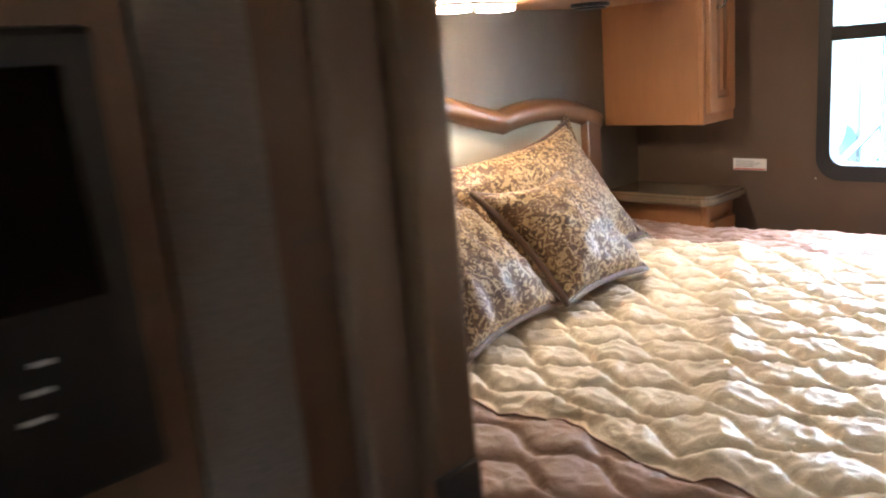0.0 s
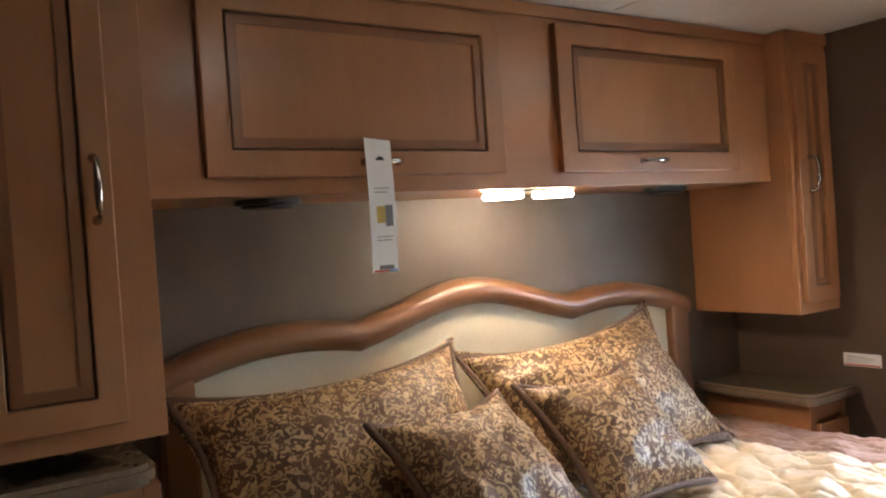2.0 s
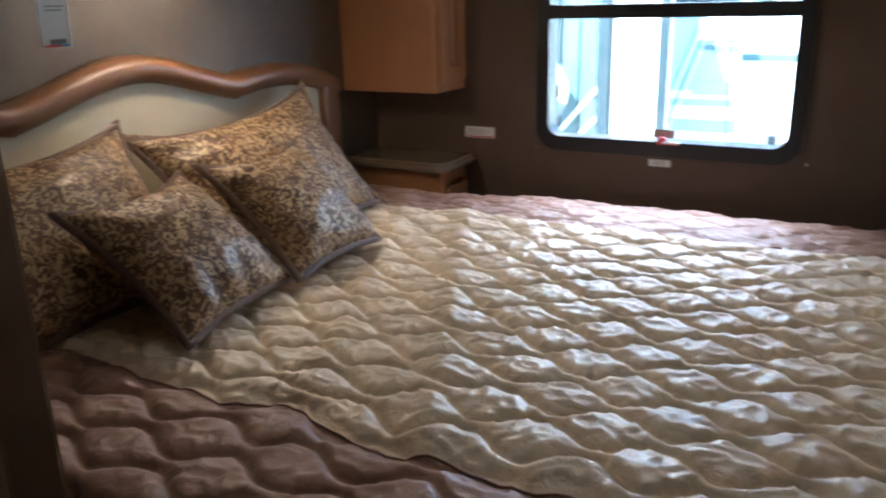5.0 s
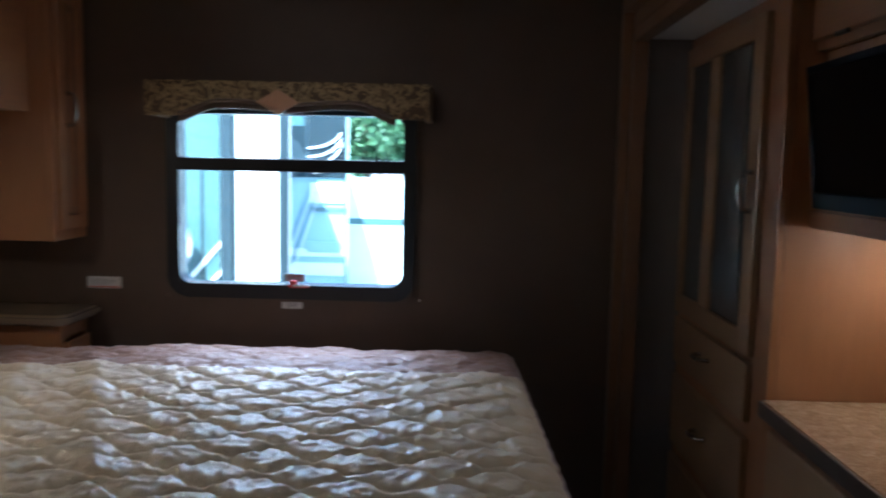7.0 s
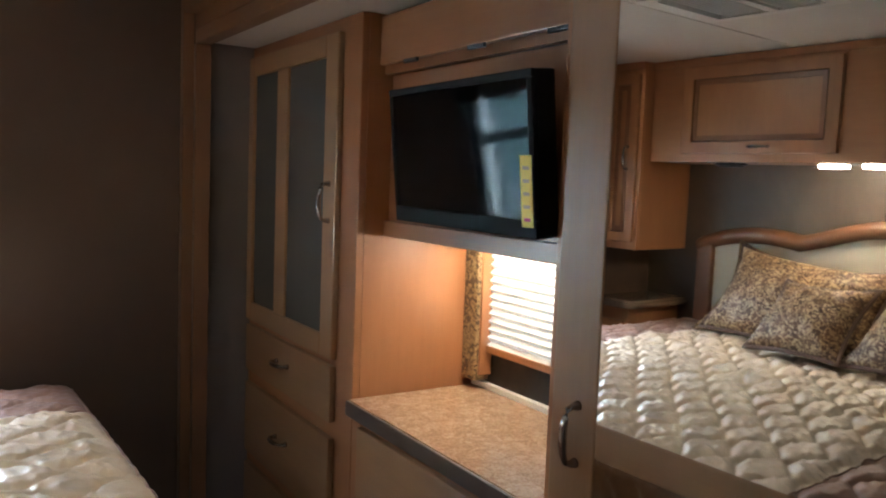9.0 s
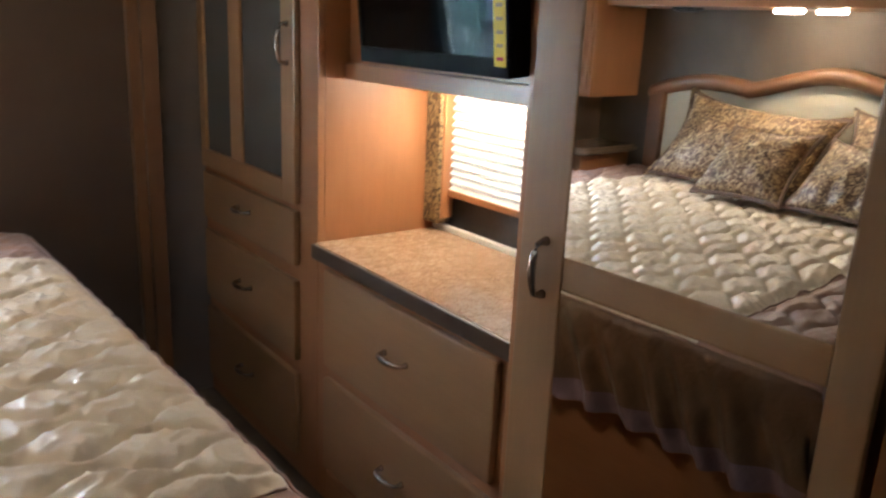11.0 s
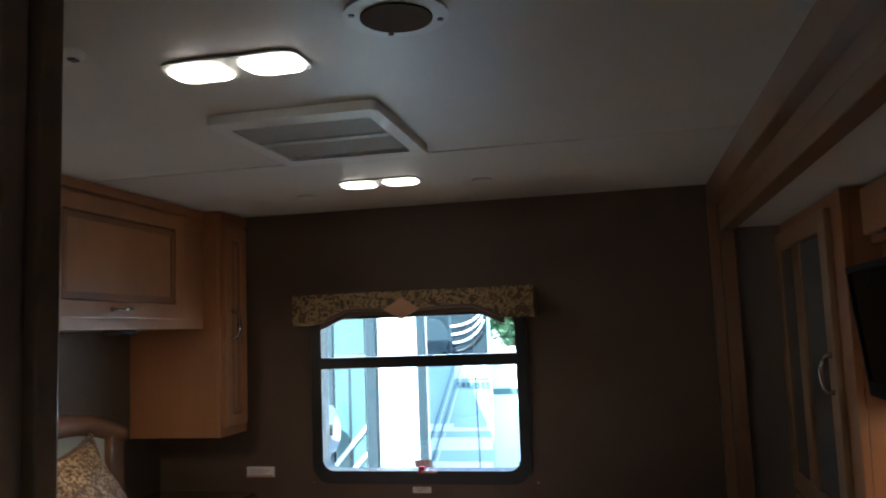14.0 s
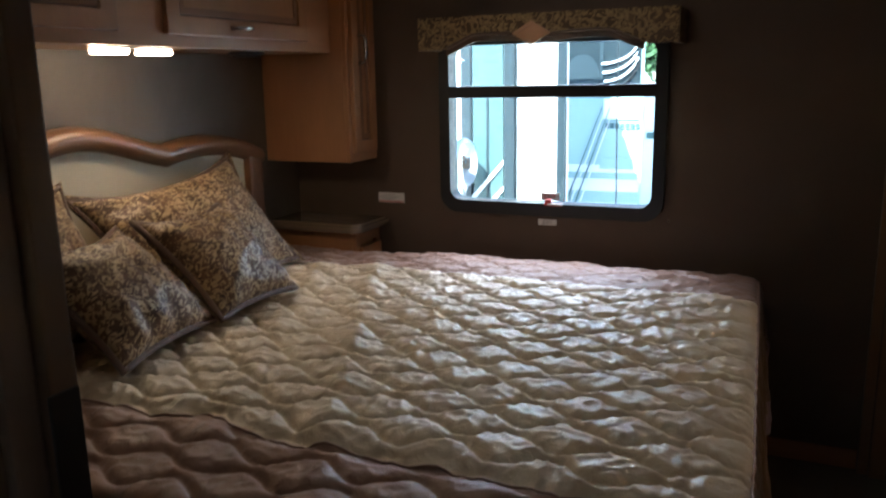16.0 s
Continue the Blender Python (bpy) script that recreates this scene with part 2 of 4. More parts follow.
GLASS, n, l, b = mat("window_glass", (0.86, 0.95, 0.97), 0.0)
gl = n.new("ShaderNodeBsdfGlass")
gl.inputs["Color"].default_value, gl.inputs["Roughness"].default_value, gl.inputs["IOR"].default_value = (0.83, 0.955, 1.0, 1), 0.0, 1.45
l.new(gl.outputs[0], n["Material Output"].inputs[0])
TINT, n, l, b = mat("tinted_window_glass", (0.5, 0.52, 0.52), 0.0)
gl = n.new("ShaderNodeBsdfGlass")
gl.inputs["Color"].default_value, gl.inputs["Roughness"].default_value, gl.inputs["IOR"].default_value = (0.55, 0.56, 0.55, 1), 0.0, 1.45
l.new(gl.outputs[0], n["Material Output"].inputs[0])
SMOKED, n, l, b = mat("frosted_door_glass", (0.10, 0.105, 0.10), 0.22)
b.inputs["Coat Weight"].default_value = 0.4


def glow(name, color, strength):
    m = bpy.data.materials.new(name)
    m.use_nodes = True
    b = m.node_tree.nodes["Principled BSDF"]
    b.inputs["Base Color"].default_value = (0.9, 0.88, 0.84, 1)
    b.inputs["Emission Color"].default_value = (*color, 1)
    b.inputs["Emission Strength"].default_value = strength
    return m


WARM, COOLW = (1.0, 0.82, 0.62), (1.0, 0.90, 0.78)
LAMP_HEAD = glow("headboard_lamp_lens", (1.0, 0.80, 0.57), 5.8)
LAMP_CEIL = glow("ceiling_lamp_lens", COOLW, 1.15)
LAMP_NICHE = glow("niche_lamp_lens", WARM, 4.0)
LED = glow("blue_display", (0.0, 0.01, 1.0), 0.075)
LED.node_tree.nodes["Principled BSDF"].inputs["Base Color"].default_value = (0.005, 0.005, 0.03, 1)

# outside
WHITE_RV, n, l, b = mat("white_gelcoat", (0.74, 0.76, 0.77), 0.22)
TEAL_RV, n, l, b = mat("pale_blue_gelcoat", (0.075, 0.135, 0.14), 0.3)
MIST_RV, n, l, b = mat("blue_grey_gelcoat", (0.34, 0.47, 0.47), 0.25)
GREY_RV, n, l, b = mat("slate_gelcoat", (0.028, 0.042, 0.05), 0.3)
DKGLASS = mat("tinted_glass", (0.02, 0.03, 0.035), 0.06)[0]
TYRE = mat("tyre_rubber", (0.025, 0.025, 0.026), 0.8)[0]
GROUND, n, l, b = mat("gravel_lot", (0.30, 0.29, 0.27), 0.9)
l.new(ramp(n, l, noise_tex(n, l, coords(n, l), 30, 6, 0.7), [(0.3, (0.36, 0.35, 0.33)), (0.7, (0.50, 0.485, 0.46))]), b.inputs["Base Color"])
LEAF, n, l, b = mat("leaves", (0.07, 0.14, 0.035), 0.55)
l.new(ramp(n, l, noise_tex(n, l, coords(n, l), 3, 3), [(0.3, (0.035, 0.085, 0.030)), (0.7, (0.085, 0.175, 0.075))]), b.inputs["Base Color"])
BARK, n, l, b = mat("bark", (0.12, 0.085, 0.055), 0.9)


# ---------------------------------------------------------------- mesh helpers
def box(bm, x0, x1, y0, y1, z0, z1, bevel=0.0, seg=2):
    vs = bmesh.ops.create_cube(bm, size=1.0, matrix=Matrix.LocRotScale(((x0 + x1) / 2, (y0 + y1) / 2, (z0 + z1) / 2), None, (abs(x1 - x0), abs(y1 - y0), abs(z1 - z0))))["verts"]
    if bevel:
        es = list({e for q in vs for e in q.link_edges})
        bmesh.ops.bevel(bm, geom=es, offset=bevel, segments=seg, affect="EDGES", profile=0.6)
    return bm


def boxes(*rows, bevel=0.0):
    bm = bmesh.new()
    for r in rows:
        box(bm, *r, bevel=bevel)
    return bm


def part(name, bm, material, parent=None, label="", smooth=False):
    me = bpy.data.meshes.new(name)
    if smooth:
        for f in bm.faces:
            f.smooth = True
    bm.to_mesh(me)
    bm.free()
    me.materials.append(material)
    ob = new(name, me)
    if parent is not None:
        ob.parent = parent
        ob.matrix_parent_inverse = parent.matrix_basis.inverted()
    if label:
        tagged(ob, label)
    return ob


def thing(name, at, label, category, group="", kind=""):
    ob = new(name)
    ob.location = at
    ob.empty_display_size = 0.05
    return tagged(ob, label, category, group, kind)


def structure(name, bm, material, label=""):
    return tagged(part(name, bm, material), label, kind="structure")


def rounded_loop(w, h, r, seg=6):
    """Corner-rounded rectangle outline about the origin, counter-clockwise."""
    pts = []
    for cx, cy, a0 in ((w / 2 - r, h / 2 - r, 0), (-w / 2 + r, h / 2 - r, 90), (-w / 2 + r, -h / 2 + r, 180), (w / 2 - r, -h / 2 + r, 270)):
        for i in range(seg + 1):
            a = radians(a0 + 90 * i / seg)
            pts.append((cx + r * math.cos(a), cy + r * math.sin(a)))
    return pts


def ring_prism(outer, inner, place, depth):
    """A frame between two outlines of equal length; place(u, v, d) gives the point."""
    bm = bmesh.new()
    rows = [[bm.verts.new(place(u, v, d)) for u, v in loop] for loop, d in ((outer, 0), (outer, depth), (inner, depth), (inner, 0))]
    k = len(outer)
    for a in range(4):
        p, q = rows[a], rows[(a + 1) % 4]
        for i in range(k):
            bm.faces.new((p[i], p[(i + 1) % k], q[(i + 1) % k], q[i]))
    bmesh.ops.recalc_face_normals(bm, faces=bm.faces)
    return bm


def prism(loop, place, depth, bevel=0.0):
    bm = bmesh.new()
    a = [bm.verts.new(place(u, v, 0)) for u, v in loop]
    c = [bm.verts.new(place(u, v, depth)) for u, v in loop]
    k = len(loop)
    bm.faces.new(a)
    bm.faces.new(c[::-1])
    for i in range(k):
        bm.faces.new((a[i], c[i], c[(i + 1) % k], a[(i + 1) % k]))
    bmesh.ops.recalc_face_normals(bm, faces=bm.faces)
    if bevel:
        es = [e for e in bm.edges if len(e.link_faces) == 2 and any(len(f.verts) > 4 for f in e.link_faces)]
        bmesh.ops.bevel(bm, geom=es, offset=bevel, segments=2, affect="EDGES")
    return bm


def tube(points, r, sides=8, closed=False):
    """A round cord along a line of points; r: one radius or one for each point."""
    rr = list(r) if isinstance(r, (list, tuple)) else [r] * len(points)
    bm = bmesh.new()
    pts = [Vector(p) for p in points]
    k = len(pts)
    rings = []
    for i, p in enumerate(pts):
        if closed:
            d = pts[(i + 1) % k] - pts[i - 1]
        else:
            d = pts[min(i + 1, k - 1)] - pts[max(i - 1, 0)]
        d.normalize()
        up = Vector((0, 0, 1)) if abs(d.z) < 0.9 else Vector((1, 0, 0))
        a = d.cross(up).normalized()
        c = d.cross(a)
        rings.append([bm.verts.new(p + rr[i] * (math.cos(2 * math.pi * j / sides) * a + math.sin(2 * math.pi * j / sides) * c)) for j in range(sides)])
    for i in range(k if closed else k - 1):
        p, q = rings[i], rings[(i + 1) % k]
        for j in range(sides):
            bm.faces.new((p[j], p[(j + 1) % sides], q[(j + 1) % sides], q[j]))
    if not closed:
        bm.faces.new(rings[0][::-1])
        bm.faces.new(rings[-1])
    bmesh.ops.recalc_face_normals(bm, faces=bm.faces)
    return bm


def disc(at, r, h, axis="Z", seg=24, r2=None):
    bm = bmesh.new()
    rot = {"Z": Matrix(), "X": Matrix.Rotation(radians(90), 4, "Y"), "Y": Matrix.Rotation(radians(90), 4, "X")}[axis]
    bmesh.ops.create_cone(bm, cap_ends=True, segments=seg, radius1=r, radius2=r if r2 is None else r2, depth=h, matrix=Matrix.Translation(at) @ rot)
    return bm


# ---------------------------------------------------------------- shell
YW, XH, YP, XC = 3.0, 0.86, 0.535, 3.35
CZ = 1.925
structure("floor", boxes((0.7, 4.0, -1.4, 3.1, -0.08, 0.0)), CARPET, "mottled brown carpet on the coach floor")
structure("ceiling", boxes((0.7, 3.162, -1.4, 3.1, CZ, CZ + 0.06)), CEIL, "off-white textured vinyl ceiling")
structure("ceiling_hall", boxes((3.1625, 3.4, -1.4, 0.429, CZ, CZ + 0.06)), CEIL, "off-white ceiling over the hall edge")
structure("ceiling_slide", boxes((3.198, 3.82, YP, 2.995, 1.755, 1.799)), CEIL, "white ceiling of the slide-out over the closets")
wx0, wx1, wz0, wz1 = 1.575, 2.405, 0.86, 1.50
structure("wall_north", boxes((0.7, wx0, YW, 3.06, 0, CZ), (wx1, 3.9, YW, 3.06, 0, CZ), (wx0, wx1, YW, 3.06, 0, wz0), (wx0, wx1, YW, 3.06, wz1, CZ)), WALLP, "brown wallpapered wall with a window")
structure("wall_west", boxes((0.79, XH, YP, YW, 0, CZ)), HEADP, "olive wallpapered wall behind the headboard")
structure("wall_south", boxes((0.7, 2.285, 0.425, YP, 0, CZ), (3.16, 3.9, 0.425, YP, 0, CZ)), WALLP, "brown wallpapered partition beside the doorway")
nw = (1.40, 2.13, 0.80, 1.20)
structure("wall_east", boxes((3.75, 3.81, YP, nw[0], 0, 1.755), (3.75, 3.81, nw[1], 2.99, 0, 1.755), (3.75, 3.81, nw[0], nw[1], 0, nw[2]), (3.75, 3.81, nw[0], nw[1], nw[3], 1.755)), WALLP, "outer wall of the slide-out")
structure("wall_slide_top", boxes((3.163, 3.24, 0.43, 3.05, 1.80, CZ + 0.05)), WALLP, "blocking above the slide-out opening")
# lighter grey material here carries the light falling on the end wall
structure("wall_slide_end", boxes((3.198, 3.75, 2.982, 2.997, 0, 1.755)), GREYP, "narrow end wall of the slide-out, coloured grey for the light on it")
structure("wall_hall_west", boxes((2.21, 2.275, -1.3, 0.423, 0, CZ)), GREYP, "grey papered hall wall")
structure("wall_hall_east", boxes((3.25, 3.31, -1.3, 0.423, 0, CZ)), GREYP, "grey papered hall wall")
# unseen end wall; its opening is added to let fill daylight in
structure("wall_hall_end", boxes((2.21, 2.64, -1.36, -1.3, 0, CZ), (2.96, 3.31, -1.36, -1.3, 0, CZ), (2.64, 2.96, -1.36, -1.3, 0, 1.25), (2.64, 2.96, -1.36, -1.3, 1.47, CZ)), GREYP, "unseen grey papered end of the hall with an added opening for fill daylight")

# doorway casing, strip by strip
door = tagged(thing("door_frame", (2.30, 0.47, 0), "dark stained wooden door frame with stepped stop strips", "door frame"), kind="structure")
part("jamb", boxes((2.287, 2.325, 0.513, 0.5395, 0, CZ - 0.002), bevel=0.003), JAMBW, door)
part("stop_strip", boxes((2.287, 2.314, 0.482, 0.512, 0, CZ - 0.002), bevel=0.004), STOPW, door)
part("groove", boxes((2.287, 2.304, 0.450, 0.481, 0, CZ - 0.002)), JAMBW, door)
part("wall_edge", boxes((2.287, 2.312, 0.405, 0.449, 0, CZ - 0.002)), GREYP, door)
part("casing", boxes((2.277, 2.311, 0.30, 0.4045, 0, CZ - 0.002), bevel=0.003), JAMBW, door)
part("jamb", boxes((3.125, 3.158, 0.427, 0.542, 0, CZ - 0.002), bevel=0.003), JAMBW, door)
part("strike", boxes((2.3255, 2.3295, 0.508, 0.536, 0.94, 1.125), bevel=0.001), BLACK, door, "black metal latch strike")
panel = thing("control_panel", (2.312, 0.33, 1.27), "black hall control panel with small white markings", "panel")
part("body", boxes((2.3115, 2.321, 0.25, 0.388, 1.185, 1.338), bevel=0.003), BLACK, panel)
for r in range(3):
    for i in range(5):
        part("marking", boxes((2.3211, 2.3215, 0.268 + 0.019 * i + 0.003 * r, 0.277 + 0.019 * i + 0.002 * r, 1.216 + 0.009 * r, 1.2178 + 0.009 * r)), PAPER, panel)
part("screen_edge", boxes((2.3211, 2.3218, 0.262, 0.376, 1.252, 1.326), bevel=0.0003), SCREEN, panel)

# slide-out surround: post against the window wall and stepped header
trim = tagged(thing("trim_slide", (3.13, 2.97, 0), "stained wooden surround of the slide-out opening", "trim"), kind="structure")
part("post", boxes((3.112, 3.146, 2.958, 2.998, 0, CZ - 0.003), bevel=0.004), TRIMW, trim)
part("post", boxes((3.147, 3.197, 2.940, 2.980, 0, 1.742), bevel=0.004), TRIMW, trim)
part("header", boxes((3.112, 3.1625, 0.55, 2.957, 1.835, CZ - 0.003), bevel=0.004), TRIMW, trim)
part("header", boxes((3.1465, 3.162, 0.55, 2.957, 1.786, 1.834), bevel=0.004), TRIMW, trim)
part("header", boxes((3.147, 3.197, 0.55, 2.957, 1.742, 1.785), bevel=0.004), TRIMW, trim)


# ---------------------------------------------------------------- window with valance
def at_y(y, s=-1):
    return lambda u, v_, d: (wcx + u, y + s * d, wcz + v_)


wcx, wcz = (1.552 + 2.424) / 2, (0.836 + 1.53) / 2
window = tagged(thing("window_1", (wcx, YW, 0.836), "black framed window with a fixed upper pane, sticker at its latch", "window"), kind="structure")
W, Hh = 2.424 - 1.552, 1.53 - 0.836
part("window_frame", ring_prism(rounded_loop(W, Hh, 0.075), rounded_loop(W - 0.086, Hh - 0.10, 0.045), at_y(YW - 0.0005), 0.024), FRAMEB, window)
part("window_channel", ring_prism(rounded_loop(W - 0.05, Hh - 0.06, 0.05), rounded_loop(W - 0.086, Hh - 0.10, 0.045), at_y(YW + 0.055), 0.054), FRAMEB, window)
part("window_bar", boxes((1.588, 2.388, 2.972, 3.03, 1.283, 1.328), bevel=0.004), FRAMEB, window)
for z0, z1 in ((0.880, 1.300), (1.320, 1.485)):
    g = part("pane", boxes((1.585, 2.391, 3.022, 3.026, z0, z1)), GLASS, window)
    g.visible_shadow = False
part("latch", boxes((1.985, 2.055, 2.962, 2.9755, 0.880, 0.889), (1.99, 2.012, 2.958, 2.9755, 0.886, 0.905), bevel=0.002), REDINK, window, "red plastic latch")
part("latch_lever", boxes((2.0, 2.06, 2.9555, 2.9615, 0.884, 0.891), bevel=0.002), PLASTIC, window)


for x, z in ((1.545, 0.838), (2.442, 0.840)):
    part("screw", disc((x, YW - 0.001, z), 0.0045, 0.002, "Y", 10), NICKEL, window)
structure("baseboard", boxes((0.87, 3.111, YW - 0.012, YW - 0.0005, 0.001, 0.07), bevel=0.003), WOOD_X, "low stained baseboard under the window wall")
structure("trim_ceiling_seam", boxes((1.215, 3.11, 2.105, 2.113, CZ - 0.0025, CZ - 0.0002)), CEIL, "thin ceiling seam strip")


def sticker(name, x0, x1, z0, z1, y, bars, label):
    s = thing(name, ((x0 + x1) / 2, y, z0), label, "sticker")
    part("sheet", boxes((x0, x1, y - 0.0015, y - 0.0003, z0, z1)), PAPER, s)
    for (a, c, d, e, m) in bars:
        part("print", boxes((x0 + a * (x1 - x0), x0 + c * (x1 - x0), y - 0.0021, y - 0.0016, z0 + d * (z1 - z0), z0 + e * (z1 - z0))), m, s)
    return s


sticker("warning_label", 1.255, 1.376, 0.857, 0.898, YW, [(0.03, 0.97, 0.05, 0.16, REDINK)] + [(0.08, 0.62 + 0.1 * (i % 3), 0.3 + 0.15 * i, 0.34 + 0.15 * i, INK) for i in range(4)], "white warning label on the brown wall")


def writing(name, text, size, at, rot, material, parent):
    cu = bpy.data.curves.new(name, "FONT")
    cu.body, cu.size, cu.extrude, cu.align_x, cu.align_y = text, size, 0.0002, "CENTER", "CENTER"
    tmp = bpy.data.objects.new(name, cu)
    scene.collection.objects.link(tmp)
    dg = bpy.context.evaluated_depsgraph_get()
    me = bpy.data.meshes.new_from_object(tmp.evaluated_get(dg))
    bpy.data.objects.remove(tmp)
    me.materials.clear()
    me.materials.append(material)
    ob = new(name, me)
    ob.matrix_basis = Matrix.Translation(at) @ rot
    ob.parent = parent
    ob.matrix_parent_inverse = parent.matrix_basis.inverted()
    return ob


FACE_S = Matrix.Rotation(radians(90), 4, "X")
ex = sticker("exit_label", 1.953, 2.026, 0.799, 0.822, YW, [], "small white label reading EXIT under the window")
writing("lettering", "EXIT", 0.019, (1.99, YW - 0.0018, 0.8105), FACE_S, INK, ex)
ex2 = sticker("exit_sticker", 1.957, 2.03, 0.893, 0.921, 3.021, [], "small white EXIT sticker on the glass")
writing("lettering", "EXIT", 0.024, (1.9935, 3.0192, 0.907), FACE_S, REDINK, ex2)

# valance box with an arched lower edge, piping and a wooden diamond
vx0, vx1, vz0, vz1, vy = 1.550, 2.478, 1.460, 1.574, 2.80
val = thing("window_valance", ((vx0 + vx1) / 2, 2.9, vz0), "gold brocade window valance with arched brown edge and wooden diamond", "valance")


def arch(x, lift=0.0):
    u = (x - vx0) / (vx1 - vx0)
    s = min(max((min(u, 1 - u) - 0.10) / 0.16, 0), 1)
    return vz0 + lift + 0.048 * (s * s * (3 - 2 * s)) - 0.012 * max(0, 1 - abs(u - 0.5) / 0.16)


loop = [(vx0, vz1), (vx1, vz1)] + [(vx1 + (vx0 - vx1) * i / 40, arch(vx1 + (vx0 - vx1) * i / 40, 0.0)) for i in range(41)]
part("fabric", prism(loop[::-1], lambda u, v_, d: (u, vy + d, v_), 0.022, 0.004), BROC, val)
part("end_cheek", boxes((vx0, vx0 + 0.02, vy + 0.0225, YW - 0.002, vz0, vz1), bevel=0.004), BROC, val)
part("end_cheek", boxes((vx1 - 0.02, vx1, vy + 0.0225, YW - 0.002, vz0, vz1), bevel=0.004), BROC, val)
part("top_board", boxes((vx0 + 0.0205, vx1 - 0.0205, vy + 0.0225, YW - 0.002, vz1 - 0.014, vz1 - 0.002)), BROC, val)
band = [vx0 + (0.12 + 0.76 * i / 40) * (vx1 - vx0) for i in range(41)]
part("arch_band", prism([(x, arch(x) + 0.004) for x in band] + [(x, arch(x) - 0.022) for x in band[::-1]], lambda u, v_, d: (u, vy + 0.005 + d, v_), 0.014), PIPING, val, "plain brown cloth band under the arch")
for s, (a, c) in enumerate(((0.13, 0.485), (0.515, 0.87))):
    pts = []
    for i in range(17):
        x = vx0 + (a + (c - a) * i / 16) * (vx1 - vx0)
        pts.append((x, vy - 0.004, arch(x) + 0.002))
    part("piping", tube(pts, 0.006), PIPING, val, smooth=True)
dia = [(0.064, 0), (0, 0.038), (-0.064, 0), (0, -0.038)]
part("diamond", prism(dia, lambda u, v_, d: (1.99 + u, vy - 0.003 - d, 1.506 + v_), 0.014), DIAM, val, "varnished wooden diamond")
part("diamond_rim", ring_prism([(1.08 * u, 1.08 * v_) for u, v_ in dia], [(0.80 * u, 0.80 * v_) for u, v_ in dia], lambda u, v_, d: (1.99 + u, vy - 0.0175 - d, 1.506 + v_), 0.006), DIAM, val)


# ---------------------------------------------------------------- cabinet pieces
def bow_handle(parent, at, axis, length=0.10, out=(1, 0, 0), material=None, name="handle"):
    """A curved bar on two feet; axis 'y' or 'z', out: the way it stands off."""
    o = Vector(out)
    a = Vector((0, 1, 0)) if axis == "y" else Vector((0, 0, 1)) if axis == "z" else Vector((1, 0, 0))
    c = Vector(at)
    # flared feet, slim shoulders and a fuller middle
    prof = ((-0.50, 0.0, 0.0085), (-0.50, 0.004, 0.0075), (-0.495, 0.014, 0.005), (-0.46, 0.022, 0.0052), (-0.34, 0.027, 0.0056), (-0.17, 0.030, 0.0068), (0, 0.031, 0.0072))
    prof += tuple((-k, d, q) for k, d, q in prof[-2::-1])
    h = part(name, tube([c + a * length * k + o * d for k, d, q in prof], [q for k, d, q in prof], 10), material or NICKEL, parent, "brushed nickel bow handle", smooth=True)
    return h


def panel_door(parent, face, s, y0, y1, z0, z1, frame_w=0.065, wood=None, name="door"):
    """Panel door on a plane x = face, standing off towards s (+1 or -1)."""
    wood = wood or WOOD_V
    t, fw = 0.019, frame_w
    d = thing_part(name, parent)
    lo, hi = (face, face + s * t) if s > 0 else (face + s * t, face)
    def rim(k):
        return [(y0 + k, z0 + k), (y1 - k, z0 + k), (y1 - k, z1 - k), (y0 + k, z1 - k)]
    bm = ring_prism(rim(0), rim(fw), lambda u, v_, dd: (lo + dd, u, v_), hi - lo)
    bmesh.ops.bevel(bm, geom=bm.edges[:], offset=0.004, segments=3, affect="EDGES", profile=0.6)
    part("frame", bm, wood, d)
    # glazed groove, then the moulded panel sunk in the frame
    g = [(y0 + fw + 0.001, z0 + fw + 0.001), (y1 - fw - 0.001, z1 - fw - 0.001)]
    f0 = face + s * 0.002
    f1 = face + s * 0.0065
    part("groove", boxes((min(f0, f1), max(f0, f1), g[0][0], g[1][0], g[0][1], g[1][1])), DARKW, d)
    bm = bmesh.new()
    bev = 0.021
    a1 = face + s * 0.0105
    i0 = 0.003
    low = [(a1, g[0][0] + i0, g[0][1] + i0), (a1, g[1][0] - i0, g[0][1] + i0), (a1, g[1][0] - i0, g[1][1] - i0), (a1, g[0][0] + i0, g[1][1] - i0)]
    top = [(a1, g[0][0] + i0 + bev, g[0][1] + i0 + bev), (a1, g[1][0] - i0 - bev, g[0][1] + i0 + bev), (a1, g[1][0] - i0 - bev, g[1][1] - i0 - bev), (a1, g[0][0] + i0 + bev, g[1][1] - i0 - bev)]
    tv = [bm.verts.new((a1, y_, z_)) for _, y_, z_ in low]
    kv = [bm.verts.new((face + s * 0.007, y_, z_)) for _, y_, z_ in low]
    bm.faces.new(tv)
    bm.faces.new(kv[::-1])
    for i in range(4):
        k = (i + 1) % 4
        bm.faces.new((kv[i], kv[k], tv[k], tv[i]))
    bmesh.ops.recalc_face_normals(bm, faces=bm.faces)
    part("sunk_panel", bm, wood, d)
    mould = ring_prism([(y_, z_) for _, y_, z_ in low], [(y_, z_) for _, y_, z_ in top], lambda u, v_, dd: (a1 + s * (0.0004 + dd), u, v_), 0.0046)
    bmesh.ops.bevel(mould, geom=mould.edges[:], offset=0.0018, segments=2, affect="EDGES")
    part("moulding", mould, GLAZE, d, "darker glazed moulding")
    return d


